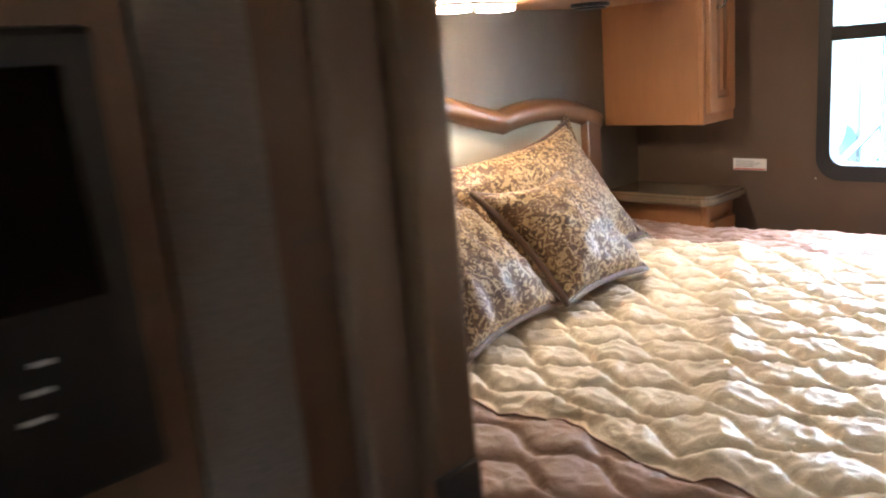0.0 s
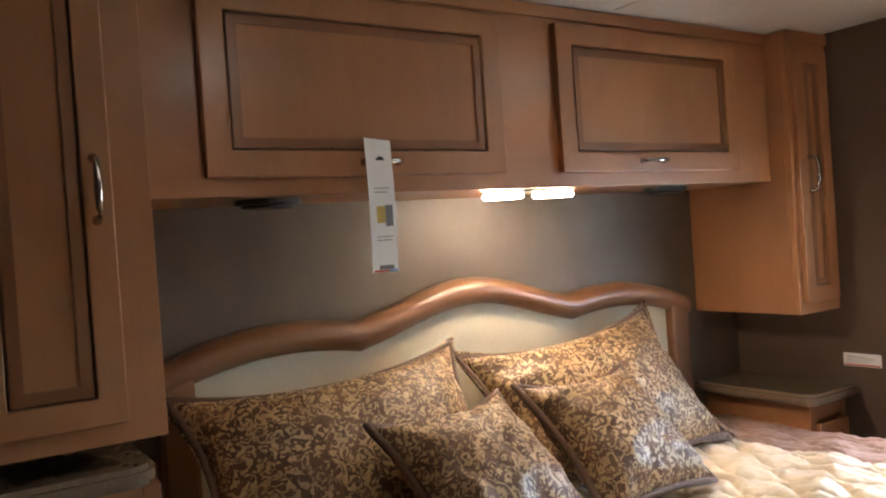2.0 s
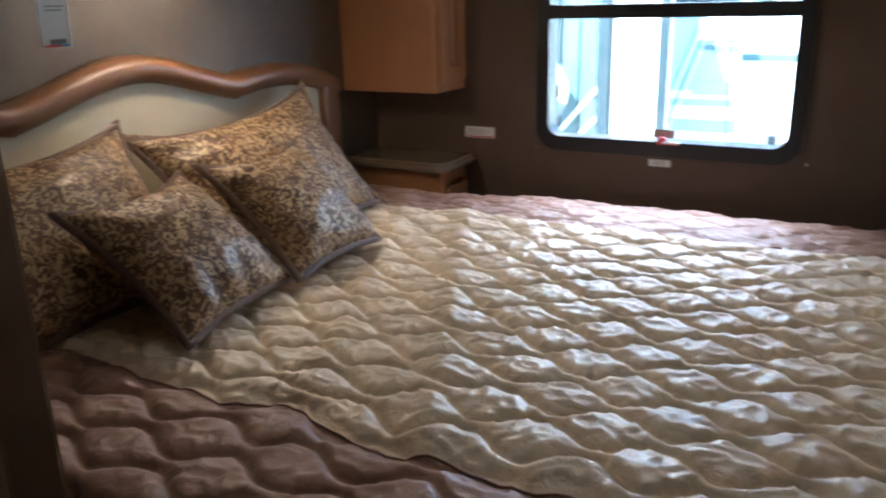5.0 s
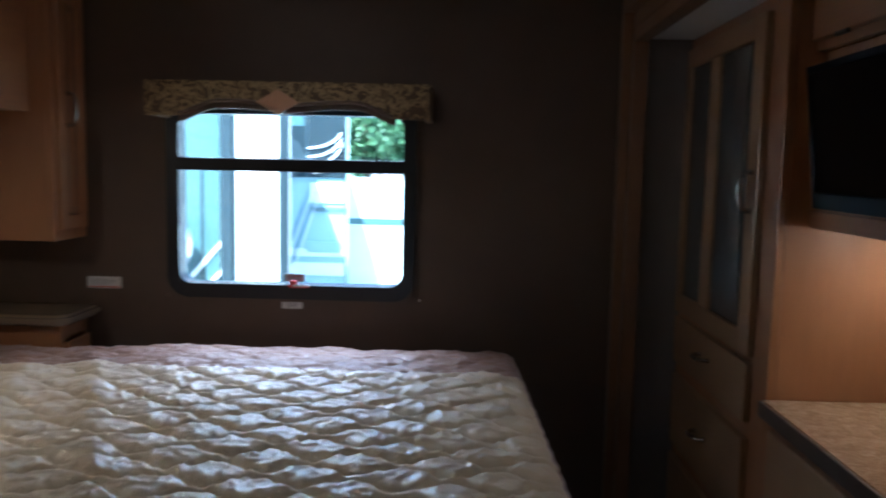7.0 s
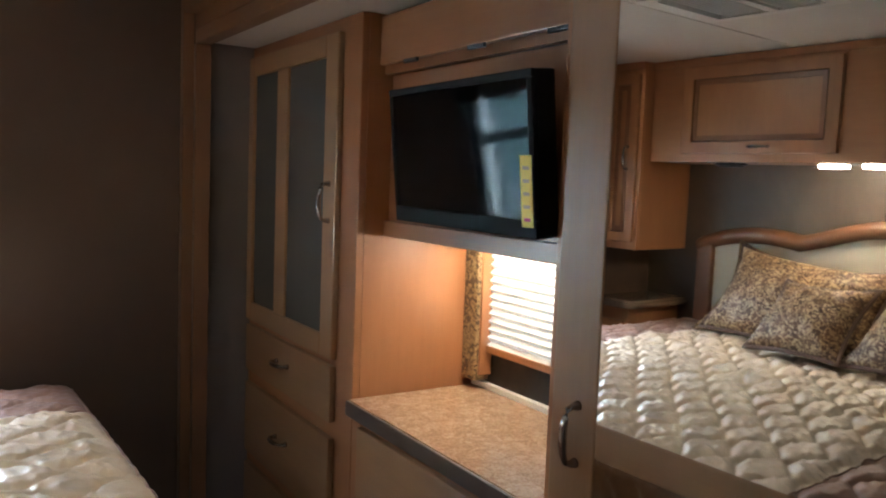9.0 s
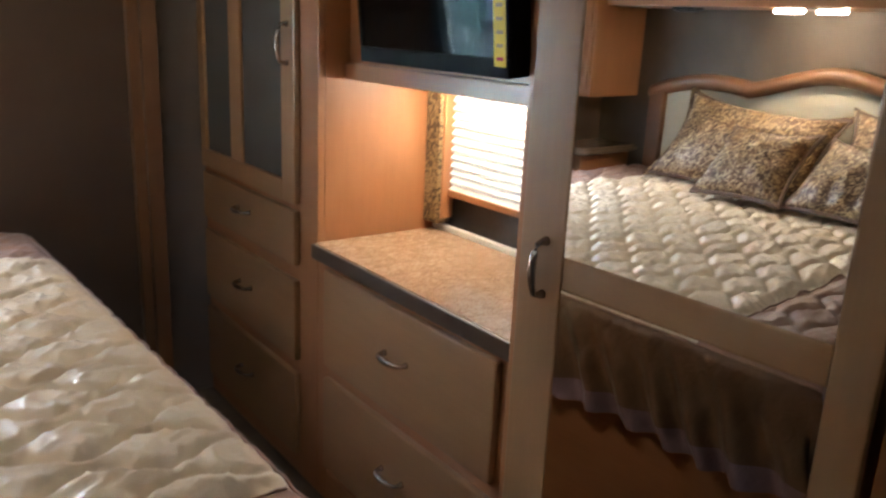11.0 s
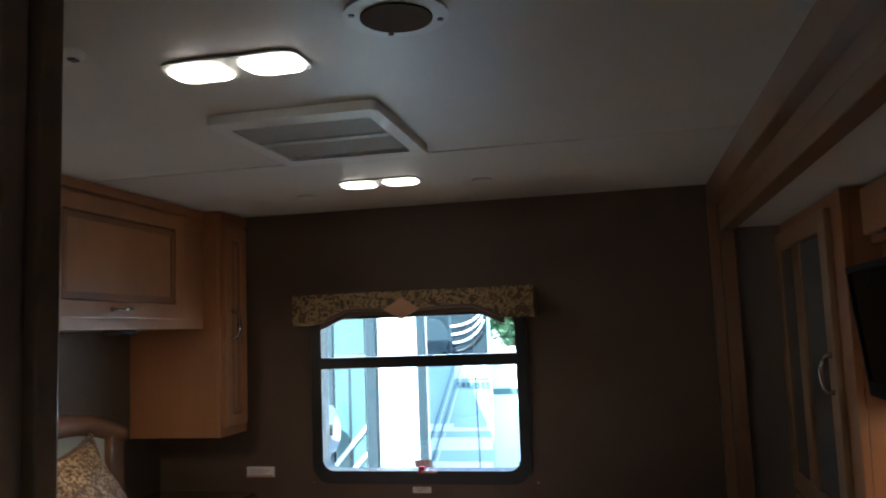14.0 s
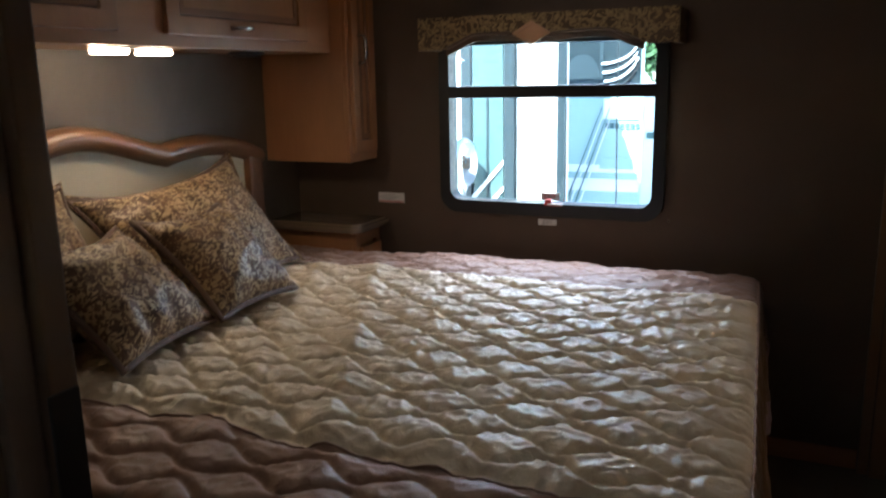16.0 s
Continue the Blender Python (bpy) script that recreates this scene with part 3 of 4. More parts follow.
def thing_part(name, parent):
    """A part that holds sub-parts: a thin back board is its own mesh."""
    ob = new(name)
    ob.empty_display_size = 0.03
    ob.parent = parent
    ob.matrix_parent_inverse = parent.matrix_basis.inverted()
    return ob


# ---------------------------------------------------------------- headboard wall
up = thing("overhead_cabinet", (1.03, 1.82, 1.463), "honey maple overhead cabinet with two framed panel doors above the bed", "cabinet")
part("body", boxes((XH + 0.002, 1.167, 0.886, 2.779, 1.475, CZ - 0.004)), WOOD_Y, up)
part("face_frame", boxes((1.1675, 1.187, 0.886, 2.779, 1.462, CZ - 0.004), bevel=0.002), WOOD_Y, up)
part("underside", boxes((XH + 0.002, 1.1665, 0.886, 2.779, 1.4635, 1.4745)), WOOD_Y, up)
part("crown", boxes((1.1875, 1.196, 0.886, 2.779, 1.888, CZ - 0.004), bevel=0.003), WOOD_Y, up)
for y0, y1, hy in ((1.0, 1.718, 1.376), (1.898, 2.605, 2.222)):
    d = panel_door(up, 1.1875, 1, y0, y1, 1.498, 1.876, 0.053)
    bow_handle(d, (1.2065, hy, 1.526), "y", 0.082)

# lamp and speakers under the overhead cabinet
def twin_lamp(name, at, label, lens_mat, size, axis="y", group="", deep=0.007, base=None, gap=0.012):
    lamp = thing(name, at, label, "lamp", group)
    x, y, z = at
    a, c = size
    def place(du, dv, k):
        return lambda u, v_, d: (x + dv + v_, y + du + u, z - d) if axis == "y" else (x + du + u, y + dv + v_, z - d)
    part("base", prism(rounded_loop(2 * a + 0.05, c + 0.03, 0.03), place(0, 0, 0), 0.005, 0.002), base or PLASTIC, lamp)
    for k in (-1, 1):
        part("lens", prism([(u + (0.16 * (v_ + c / 2) - 0.008 if u * k < 0 else 0.0), v_) for u, v_ in rounded_loop(a, c, min(0.031, 0.44 * c))], lambda u, v_, d, k=k: place(k * (a / 2 + gap), 0, 0)(u, v_, 0.0055 + d), deep, 0.003), lens_mat, lamp, "glowing plastic lens")
    return lamp


twin_lamp("headboard_lamp", (1.09, 1.875, 1.4630), "twin reading lamp glowing warm under the cabinet", LAMP_HEAD, (0.112, 0.066), deep=0.014, base=EDGE, gap=0.03)
for y in (1.172, 2.435):
    sp = thing("speaker", (1.06, y, 1.4630), "black oval speaker under the overhead cabinet", "speaker", "speakers over the bed")
    oval = [(0.075 * math.cos(2 * math.pi * i / 28), 0.055 * math.sin(2 * math.pi * i / 28)) for i in range(28)]
    part("rim", prism(oval, lambda u, v_, d, y=y: (1.06 + v_, y + u, 1.4630 - d), 0.012, 0.003), BLACK, sp)
    part("grille", prism([(0.8 * u, 0.8 * v_) for u, v_ in oval], lambda u, v_, d, y=y: (1.06 + v_, y + u, 1.4505 - d), 0.006, 0.002), FRAMEB, sp)

# the hang tag on the first handle
tag = thing("hang_tag", (1.262, 1.364, 1.30), "white hotel-style paper tag hanging from a cabinet handle", "tag")
bmt = bmesh.new()
N = 10
row = []
for i in range(N + 1):
    zz = 1.302 + 0.275 * i / N
    xx = 1.264 + 0.006 * math.sin(3.0 * i / N)
    row.append([bmt.verts.new((xx + dx, yy, zz + (0.006 if yy < 1.36 else 0) * (i == N))) for dx, yy in ((0, 1.333), (0, 1.394), (0.0012, 1.394), (0.0012, 1.333))])
for p, q in zip(row, row[1:]):
    for j in range(4):
        bmt.faces.new((p[j], p[(j + 1) % 4], q[(j + 1) % 4], q[j]))
bmt.faces.new(row[0][::-1])
bmt.faces.new(row[-1])
bmesh.ops.recalc_face_normals(bmt, faces=bmt.faces)
part("card", bmt, PAPER, tag)
part("picture", boxes((1.2716, 1.2722, 1.348, 1.368, 1.405, 1.440)), GOLDINK, tag)
part("picture", boxes((1.2716, 1.2722, 1.3685, 1.386, 1.398, 1.442)), INK, tag)
for z, a, c in ((1.476, 1.345, 1.382), (1.468, 1.345, 1.378), (1.375, 1.345, 1.384), (1.368, 1.345, 1.38)):
    part("print", boxes((1.2713, 1.2719, a, c, z, z + 0.0025)), LOUVRE, tag)
part("print", boxes((1.2685, 1.2695, 1.348, 1.382, 1.308, 1.317)), INK, tag)
part("hole", disc((1.2665, 1.366, 1.533), 0.011, 0.004, "X", 18), BLACK, tag, "punched hole round the handle")
part("colour_strip", boxes((1.2660, 1.2668, 1.336, 1.372, 1.303, 1.307)), REDINK, tag)
part("colour_strip", boxes((1.2660, 1.2668, 1.3725, 1.392, 1.303, 1.307)), BLUEINK, tag)
tag.location = (1.244, 1.347, 1.289)


def tower(y0, y1, dy0, dy1, hy, label):
    t = thing("tower_cabinet", (1.06, (y0 + y1) / 2, 1.04), label, "cabinet", "tower cabinets beside the bed")
    part("body", boxes((XH + 0.002, 1.237, y0, y1, 1.042, CZ - 0.005), bevel=0.0015), WOOD_V, t)
    part("face_frame", boxes((1.2375, 1.256, y0, y1, 1.042, CZ - 0.005), bevel=0.0015), WOOD_V, t)
    part("crown", boxes((1.2565, 1.266, y0, y1, 1.885, CZ - 0.005), bevel=0.003), WOOD_Y, t)
    d = panel_door(t, 1.2565, 1, dy0, dy1, 1.078, 1.865, 0.048)
    bow_handle(d, (1.2755, hy, 1.475), "z", 0.105)
    return t


tower(YP + 0.008, 0.884, 0.59, 0.818, 0.790, "honey maple tower cabinet with a tall framed panel door")
tower(2.781, YW - 0.003, 2.797, 2.972, 2.846, "narrow honey maple tower cabinet in the corner by the window")


def nightstand(y0, y1, radio, tz=0.78):
    side = "honey maple nightstand with a rounded grey laminate top"
    ns = thing("nightstand", (1.06, (y0 + y1) / 2, 0), side + ("" if radio else " by the window"), "nightstand", "nightstands")
    part("body", boxes((XH + 0.002, 1.235, y0, y1, 0.0, tz - 0.038)), WOOD_V, ns)
    for a, c in ((y0, y0 + 0.03), (y1 - 0.03, y1)):
        part("face_stile", boxes((1.2355, 1.254, a, c, 0.0, tz - 0.038), bevel=0.0015), WOOD_V, ns)
    for a, c in ((tz - 0.09, tz - 0.038), (0.0, 0.09)):
        part("face_rail", boxes((1.2355, 1.2535, y0 + 0.0305, y1 - 0.0305, a, c)), WOOD_Y, ns)
    r = 0.055
    lp = [(XH + 0.002, y0), (1.275 - r, y0)]
    if radio:
        lp += [(1.275, y0 + 0.001)]
        lp += [(1.275 - r + r * math.cos(radians(a)), y1 - r + r * math.sin(radians(a))) for a in range(0, 91, 15)]
        lp += [(XH + 0.002, y1)]
    else:
        o0 = y0 - 0.052
        lp = [(XH + 0.002, o0)] + [(1.30 - r + r * math.cos(radians(a)), o0 + r + r * math.sin(radians(a))) for a in range(-90, 1, 15)] + [(1.30, y1), (XH + 0.002, y1)]
    part("top", prism(lp, lambda u, v_, d: (u, v_, tz - 0.037 + d), 0.037, 0.010), NSTOP, ns, "grey laminate top with a rolled edge")
    d = panel_door(ns, 1.2545, 1, y0 + 0.02, y1 - 0.02, 0.10, tz - 0.10 if not radio else 0.80, 0.04)
    bow_handle(d, (1.2735, y1 - 0.045 if radio else y0 + 0.045, tz - 0.24), "z", 0.09)
    return ns


nightstand(2.800, YW - 0.003, False, 0.80)


# ---------------------------------------------------------------- bed
BX0, BX1, BY0, BY1, BZ = 0.93, 2.785, 0.955, 2.835, 0.714
bed = thing("bed_base", (1.8, 1.88, 0), "wooden platform base under the mattress", "bed")
part("platform", boxes((XH + 0.004, BX1 - 0.06, BY0 + 0.06, BY1 - 0.02, 0.0, 0.40), bevel=0.004), WOOD_Y, bed)
mt = thing("mattress", (1.8, 1.88, 0.402), "white mattress hidden under the quilt", "mattress")
part("core", boxes((BX0, BX1 - 0.03, BY0 + 0.03, BY1 - 0.03, 0.402, BZ - 0.035), bevel=0.04), PAPER, mt)

HC = 1.812
hb = thing("headboard", (0.89, HC, 0.4), "curved wooden headboard with a cream upholstered panel", "headboard")


def crest(y):
    """Height of the headboard's top edge: raised middle hump and low shoulders."""
    a = abs(y - HC)
    if a < 0.36:
        q = a / 0.36
        return 1.158 + 0.082 * (0.5 * (1 - q ** 1.8) + 0.5 * (0.5 + 0.5 * math.cos(math.pi * q)))
    if a < 0.55:
        return 1.176 - 0.020 * ((0.55 - a) / 0.19) ** 2
    return 1.176 - 0.66 * (a - 0.55) ** 2


ys = [HC - 0.868 + 1.736 * i / 96 for i in range(97)]
def hb_x(d):
    return lambda u, v_, dd: (XH + d + dd, u, v_)


bmh = bmesh.new()
rows = []
prof = [(0.000, 0.0), (0.030, 0.002), (0.052, 0.012), (0.062, 0.030), (0.058, 0.052), (0.045, 0.066), (0.034, 0.074), (0.0, 0.074)]
for y in ys:
    rows.append([bmh.verts.new((XH + 0.003 + px, y, crest(y) - pz)) for px, pz in prof])
for p, q in zip(rows, rows[1:]):
    for j in range(len(prof)):
        bmh.faces.new((p[j], p[(j + 1) % len(prof)], q[(j + 1) % len(prof)], q[j]))
bmh.faces.new(rows[0])
bmh.faces.new(rows[-1][::-1])
bmesh.ops.recalc_face_normals(bmh, faces=bmh.faces)
part("crest_rail", bmh, HBWOOD, hb, "carved stained crest rail", smooth=True)
for y0 in (ys[0], ys[-1] - 0.085):
    part("post", boxes((XH + 0.003, XH + 0.055, y0, y0 + 0.085, 0.40, crest(y0 + 0.04) - 0.03), bevel=0.012), HBWOOD, hb)
lp = [(y, crest(y) - 0.066) for y in ys[4:-4]] + [(ys[-4], 0.55), (ys[3], 0.55)]
part("upholstered_panel", prism(lp[::-1], hb_x(0.004), 0.022), LINEN, hb, "cream vinyl panel")

# quilt: ogee stitching puffed over the mattress, hanging at the sides and foot
DROP, FALL, R = 0.36, 0.25, 0.034


def fold(s, a, c):
    """Arc length s over an edge at a..c: gives place along and the fall below the top."""
    for edge, sign in ((a, -1), (c, 1)):
        e = sign * (s - edge) + R
        if e > 0:
            q = R * math.pi / 2
            if e < q:
                t_ = e / R
                return edge - sign * R + sign * R * math.sin(t_), R * (1 - math.cos(t_)), sign * math.sin(t_), math.cos(t_)
            return edge, R + (e - q), sign, 0.0
    return s, 0.0, 0.0, 1.0


def quilt_height(x, y):
    """Puff of the wavy onion stitching at a place on the cloth."""
    L, P = 0.186, 0.074
    vv = (y - 0.05) / P + 0.10 * noise.noise((2.1 * x, 2.1 * y, 3.0))
    k0 = math.floor(vv)
    ph = 2 * math.pi * (x / L + 0.16 * noise.noise((1.7 * x, 1.7 * y, 9.0)))
    d = 9.0
    for k in (k0 - 1, k0, k0 + 1, k0 + 2):
        line = k + (0.29 if k % 2 else -0.29) * math.sin(ph)
        d = min(d, abs(vv - line))
    e_ = min(1.0, d / 0.46)
    puff = 0.0225 * (1 - (1 - e_) ** 2) ** 0.62
    ridge = 1 - abs(noise.noise((24 * x, 30 * y, 1.0))) * 2.2
    wr = 0.0058 * min(1.0, d / 0.22) * max(0, ridge) ** 3 + 0.0022 * noise.noise((44 * x, 44 * y, 7.0)) + 0.006 * noise.noise((8 * x, 8 * y, 5.0)) + 0.008 * noise.noise((2.4 * x, 2.4 * y, 2.0))
    # puckers drawn across the stitching, fading to the middle of each puff
    wr += 0.0065 * noise.noise((38 * x, 12 * y, 6.0)) * (1 - min(1.0, d / 0.6))
    # soft folds lying across the bed
    wr += 0.013 * math.exp(-((x - 1.83 + 0.45 * (y - 1.8)) / 0.038) ** 2) + 0.010 * math.exp(-((x - 1.60 + 0.42 * (y - 1.8)) / 0.035) ** 2)
    side = min(1.0, max(0.0, max(1.25 - y, y - 2.515) / 0.03))
    # the border seams are stitched down
    puff *= 0.25 + 0.75 * min(1.0, min(abs(y - 1.235), abs(y - 2.53)) / 0.045)
    return puff * (1 - (0.55 if y > 2 else 0.15) * side) + wr * (1 - 0.3 * side)


step = 0.0054
FOOT = BX1 - 0.005
S0, S1 = BX0, BX1 + FALL
T0, T1 = BY0 - DROP, BY1 + 0.30
ns_, nt_ = int((S1 - S0) / step), int((T1 - T0) / step)
grid = np.zeros((ns_ + 1, nt_ + 1, 3))
for i in range(ns_ + 1):
    s = S0 + (S1 - S0) * i / ns_
    for j in range(nt_ + 1):
        t = T0 + (T1 - T0) * j / nt_
        Y, fy, ny, cy_ = fold(t, BY0, BY1)
        slant = 0.038 * (2.86 - Y) - 0.018
        X, fx, nx, cx_ = fold(s, -9, BX1)
        X += slant * max(0.0, (X - 1.6) / (BX1 - 1.6))
        h = quilt_height(s, t)
        # the far side is tucked in beside the nightstand
        q = min(1.0, max(0.0, (1.70 - s) / 0.45))
        Y -= 0.10 * q * q * (3 - 2 * q) * max(0.0, Y - 2.25) / 0.58
        if s > FOOT:
            g_ = min(1, (s - FOOT) / 0.2)
            h = 0.2 * h * (1 - g_) + g_ * (0.012 + 0.020 * math.sin(2 * math.pi * (t + 0.5 * (s - FOOT)) / 0.105 + 2.5 * noise.noise((3 * s, 5 * t, 4.0))) + 0.01 * noise.noise((14 * s, 22 * t, 2.0)))
        low = max(fx, fy)
        if low > R and fx > R and fy > R:
            low = max(fx, fy) + 0.02
        h += 0.012 * math.sin(11 * (s + t)) * min(1, max(0, low - 0.05) / 0.2)
        flat = cx_ * cy_
        Y += 0.004 * math.sin(2 * math.pi * s / 0.172) * sum(math.exp(-((t - q) / 0.09) ** 2) for q in (1.235, 2.53))
        Y += (0.038 * math.exp(-((s - 1.80) / 0.075) ** 2) - 0.012 * math.exp(-((s - 2.02) / 0.1) ** 2) + 0.02 * math.exp(-((s - 1.30) / 0.12) ** 2)) * math.exp(-((t - 1.235) / 0.10) ** 2)
        if s < FOOT:
            h *= min(1.0, max(0.2, (FOOT + 0.018 - s) / 0.09))
        grid[i, j] = (X + nx * h, Y + ny * h, BZ - 0.018 - low + h * flat)
quilt = thing("quilt", (1.85, 1.88, BZ), "cream satin quilt with wavy stitching and mauve-brown borders on the bed", "quilt")


def patch(name, keep, material, label):
    me = bpy.data.meshes.new(name)
    idx = -np.ones((ns_ + 1, nt_ + 1), int)
    vs, fs = [], []
    for i in range(ns_):
        for j in range(nt_):
            if keep(S0 + (S1 - S0) * (i + 0.5) / ns_, T0 + (T1 - T0) * (j + 0.5) / nt_):
                q = []
                for a, c in ((i, j), (i + 1, j), (i + 1, j + 1), (i, j + 1)):
                    if idx[a, c] < 0:
                        idx[a, c] = len(vs)
                        vs.append(tuple(grid[a, c]))
                    q.append(int(idx[a, c]))
                fs.append(q)
    me.from_pydata(vs, [], fs)
    me.polygons.foreach_set("use_smooth", [True] * len(fs))
    me.materials.append(material)
    ob = new(name, me)
    ob.parent = quilt
    ob.matrix_parent_inverse = quilt.matrix_basis.inverted()
    return tagged(ob, label)


patch("cream_panel", lambda s, t: 1.235 < t < 2.53 and s < FOOT, CREAM, "cream satin centre")
patch("border", lambda s, t: t <= 1.235 and s < FOOT, BROWN, "mauve-brown satin border")
patch("border", lambda s, t: t >= 2.53 and s < FOOT, BROWN, "mauve-brown satin border")
patch("foot_drop", lambda s, t: FOOT <= s < S1 - 0.05, SKIRT, "dark brown gathered foot drop")
patch("hem", lambda s, t: s >= S1 - 0.05, HEM, "plum satin hem")
for k, y in ((-1, 1.235), (1, 2.53)):
    pts = []
    for i in range(0, ns_ + 1, 3):
        s = S0 + (S1 - S0) * i / ns_
        if s < FOOT:
            j = int(round((y - T0) / (T1 - T0) * nt_))
            pts.append(tuple(grid[i, j] + np.array((0, 0, 0.002))))
    part("seam", tube(pts, 0.0022, 6), BROWN, quilt, smooth=True)
pts = [tuple(grid[int(round((FOOT - S0) / (S1 - S0) * ns_)), j] + np.array((0.002, 0, 0.001))) for j in range(int((BY0 - T0) / (T1 - T0) * nt_), int((BY1 - T0) / (T1 - T0) * nt_), 3)]
part("piping", tube(pts, 0.003, 6), BROWN, quilt, smooth=True)


# pillows
def pillow(name, w, h, th, m, label, group, seed, flange=0.0):
    """A cushion about the origin in its own plane (u across, v up, n out), posed by m."""
    p = thing(name, (0, 0, 0), label, "pillow", group)
    nu, nv = 34, 26
    bm = bmesh.new()

    def surf(u, v_, side):
        a, c = abs(u), abs(v_)
        core = max(0.0, (1 - a ** 2.4) * (1 - c ** 2.4)) ** 0.55
        pull_u = 1 - 0.13 * (1 - c ** 2) * a
        pull_v = 1 - (0.23 if v_ > 0 else 0.10) * (1 - a ** 2.2) * c
        n_ = side * th / 2 * core
        n_ += (0.011 * noise.noise((4 * u + seed, 4 * v_, side)) + 0.006 * noise.noise((11 * u, 11 * v_ + seed, side))) * min(1, 3 * core)
        return Vector((u * w / 2 * pull_u, v_ * h / 2 * pull_v, n_))

    for side in (1, -1):
        g = [[bm.verts.new(surf(-1 + 2 * i / nu, -1 + 2 * j / nv, side)) for j in range(nv + 1)] for i in range(nu + 1)]
        for i in range(nu):
            for j in range(nv):
                f = (g[i][j], g[i + 1][j], g[i + 1][j + 1], g[i][j + 1])
                bm.faces.new(f if side > 0 else f[::-1])
    bmesh.ops.remove_doubles(bm, verts=bm.verts, dist=0.0005)
    part("cover", bm, DAMASK, p, smooth=True)
    edge = []
    for k in range(4):
        for i in range(14):
            q = -1 + 2 * i / 14
            u, v_ = ((q, -1), (1, q), (-q, 1), (-1, -q))[k]
            edge.append(surf(u, v_, 1))
    part("piping", tube(edge, 0.0095, 7, True), CORD, p, "brown corded edge", smooth=True)
    if flange:
        bmf = bmesh.new()
        o = [bmf.verts.new((e.x + math.copysign(flange, e.x) * min(1, (abs(e.x) / (w / 2)) ** 8 + 0.0), e.y + math.copysign(flange, e.y) * min(1, (abs(e.y) / (h / 2)) ** 8), 0.008 * math.sin(9 * e.x + seed))) for e in edge]
        i_ = [bmf.verts.new((e.x, e.y, e.z)) for e in edge]
        for k in range(len(edge)):
            k2 = (k + 1) % len(edge)
            bmf.faces.new((i_[k], i_[k2], o[k2], o[k]))
        bmesh.ops.solidify(bmf, geom=bmf.faces[:], thickness=0.006)
        part("flange", bmf, DAMASK, p, smooth=True)
    p.matrix_basis = m
    return p


def lean(bottom, top, across, roll=0):
    """Pose of a pillow whose middle lies between bottom and top; across: the way of its width."""
    b_, t_ = Vector(bottom), Vector(top)
    v_ = (t_ - b_).normalized()
    u = Vector(across)
    u = (u - u.dot(v_) * v_).normalized()
    n_ = u.cross(v_)
    mm = Matrix((u, v_, n_)).transposed().to_4x4()
    return Matrix.Translation((b_ + t_) / 2) @ mm @ Matrix.Rotation(radians(roll), 4, "Z")


SHAM = "gold and brown damask pillow sham leaning on the headboard"
pillow("pillow_sham", 0.73, 0.44, 0.21, lean((1.21, 1.325, 0.735), (0.99, 1.312, 1.04), (0.0, 1, 0.02)), SHAM, "pillow shams", 1.0, 0.025)
pillow("pillow_sham", 0.72, 0.44, 0.21, lean((1.21, 2.07, 0.735), (0.985, 2.045, 1.045), (0.04, 1, 0.0)), SHAM, "pillow shams", 5.0, 0.025)
THROW = "square gold damask throw pillow with brown corded edge"
pillow("throw_pillow", 0.385, 0.37, 0.17, lean((1.480, 1.515, 0.742), (1.215, 1.47, 0.975), (-0.16, 1, 0.0)), THROW, "throw pillows", 9.0)
pillow("throw_pillow", 0.37, 0.37, 0.17, lean((1.470, 1.885, 0.745), (1.205, 1.875, 0.985), (-0.07, 1, 0.0)), THROW, "throw pillows", 13.0)

# taller nightstand by the doorway wall, with a stereo let into its face
nightstand(YP + 0.003, 0.865, True, 0.998)
radio = thing("bedside_stereo", (1.26, 0.70, 0.9), "black built-in bedside stereo with a blue lit display", "stereo")
part("fascia", boxes((1.2555, 1.268, 0.595, 0.795, 0.885, 0.952), bevel=0.004), BLACK, radio)
part("display", boxes((1.2682, 1.2690, 0.652, 0.688, 0.911, 0.936)), LED, radio, "blue glowing display")
for i in range(4):
    part("button", boxes((1.2682, 1.2705, 0.712 + 0.018 * i, 0.722 + 0.018 * i, 0.905, 0.930), bevel=0.001), FRAMEB, radio)


# ---------------------------------------------------------------- closet wall in the slide-out
def slab_drawer(parent, y0, y1, z0, z1, name="drawer"):
    d = thing_part(name, parent)
    part("front", boxes((XC - 0.019, XC - 0.0005, y0, y1, z0, z1), bevel=0.005), DAYLIT_Y, d)
    bow_handle(d, (XC - 0.0192, (y0 + y1) / 2, (z0 + z1) / 2 + 0.012), "y", 0.088, (-1, 0, 0))
    return d


NE = 2.165
tall = thing("tall_closet", (3.55, 2.6, 0), "maple tall closet with a glazed door over three drawers", "closet")
part("body", boxes((XC + 0.02, 3.745, NE + 0.014, 2.978, 0.0, 1.75)), WOOD_V, tall)
for a, c in ((NE + 0.001, 2.276), (2.958, 2.979)):
    part("stile", boxes((XC, XC + 0.0195, a, c, 0.0, 1.752), bevel=0.002), WOOD_V, tall)
for a, c in ((0.0, 0.085), (0.325, 0.39), (0.605, 0.675), (0.81, 0.85), (1.70, 1.752)):
    part("rail", boxes((XC + 0.001, XC + 0.0195, 2.2765, 2.9575, a, c)), WOOD_Y, tall)
for z0, z1 in ((0.075, 0.336), (0.378, 0.619), (0.663, 0.820)):
    slab_drawer(tall, 2.268, 2.955, z0, z1)
gd = thing_part("glass_door", tall)
X0, X1 = XC - 0.019, XC - 0.0005
dz0, dz1, dy0, dy1 = 0.838, 1.715, 2.266, 2.962
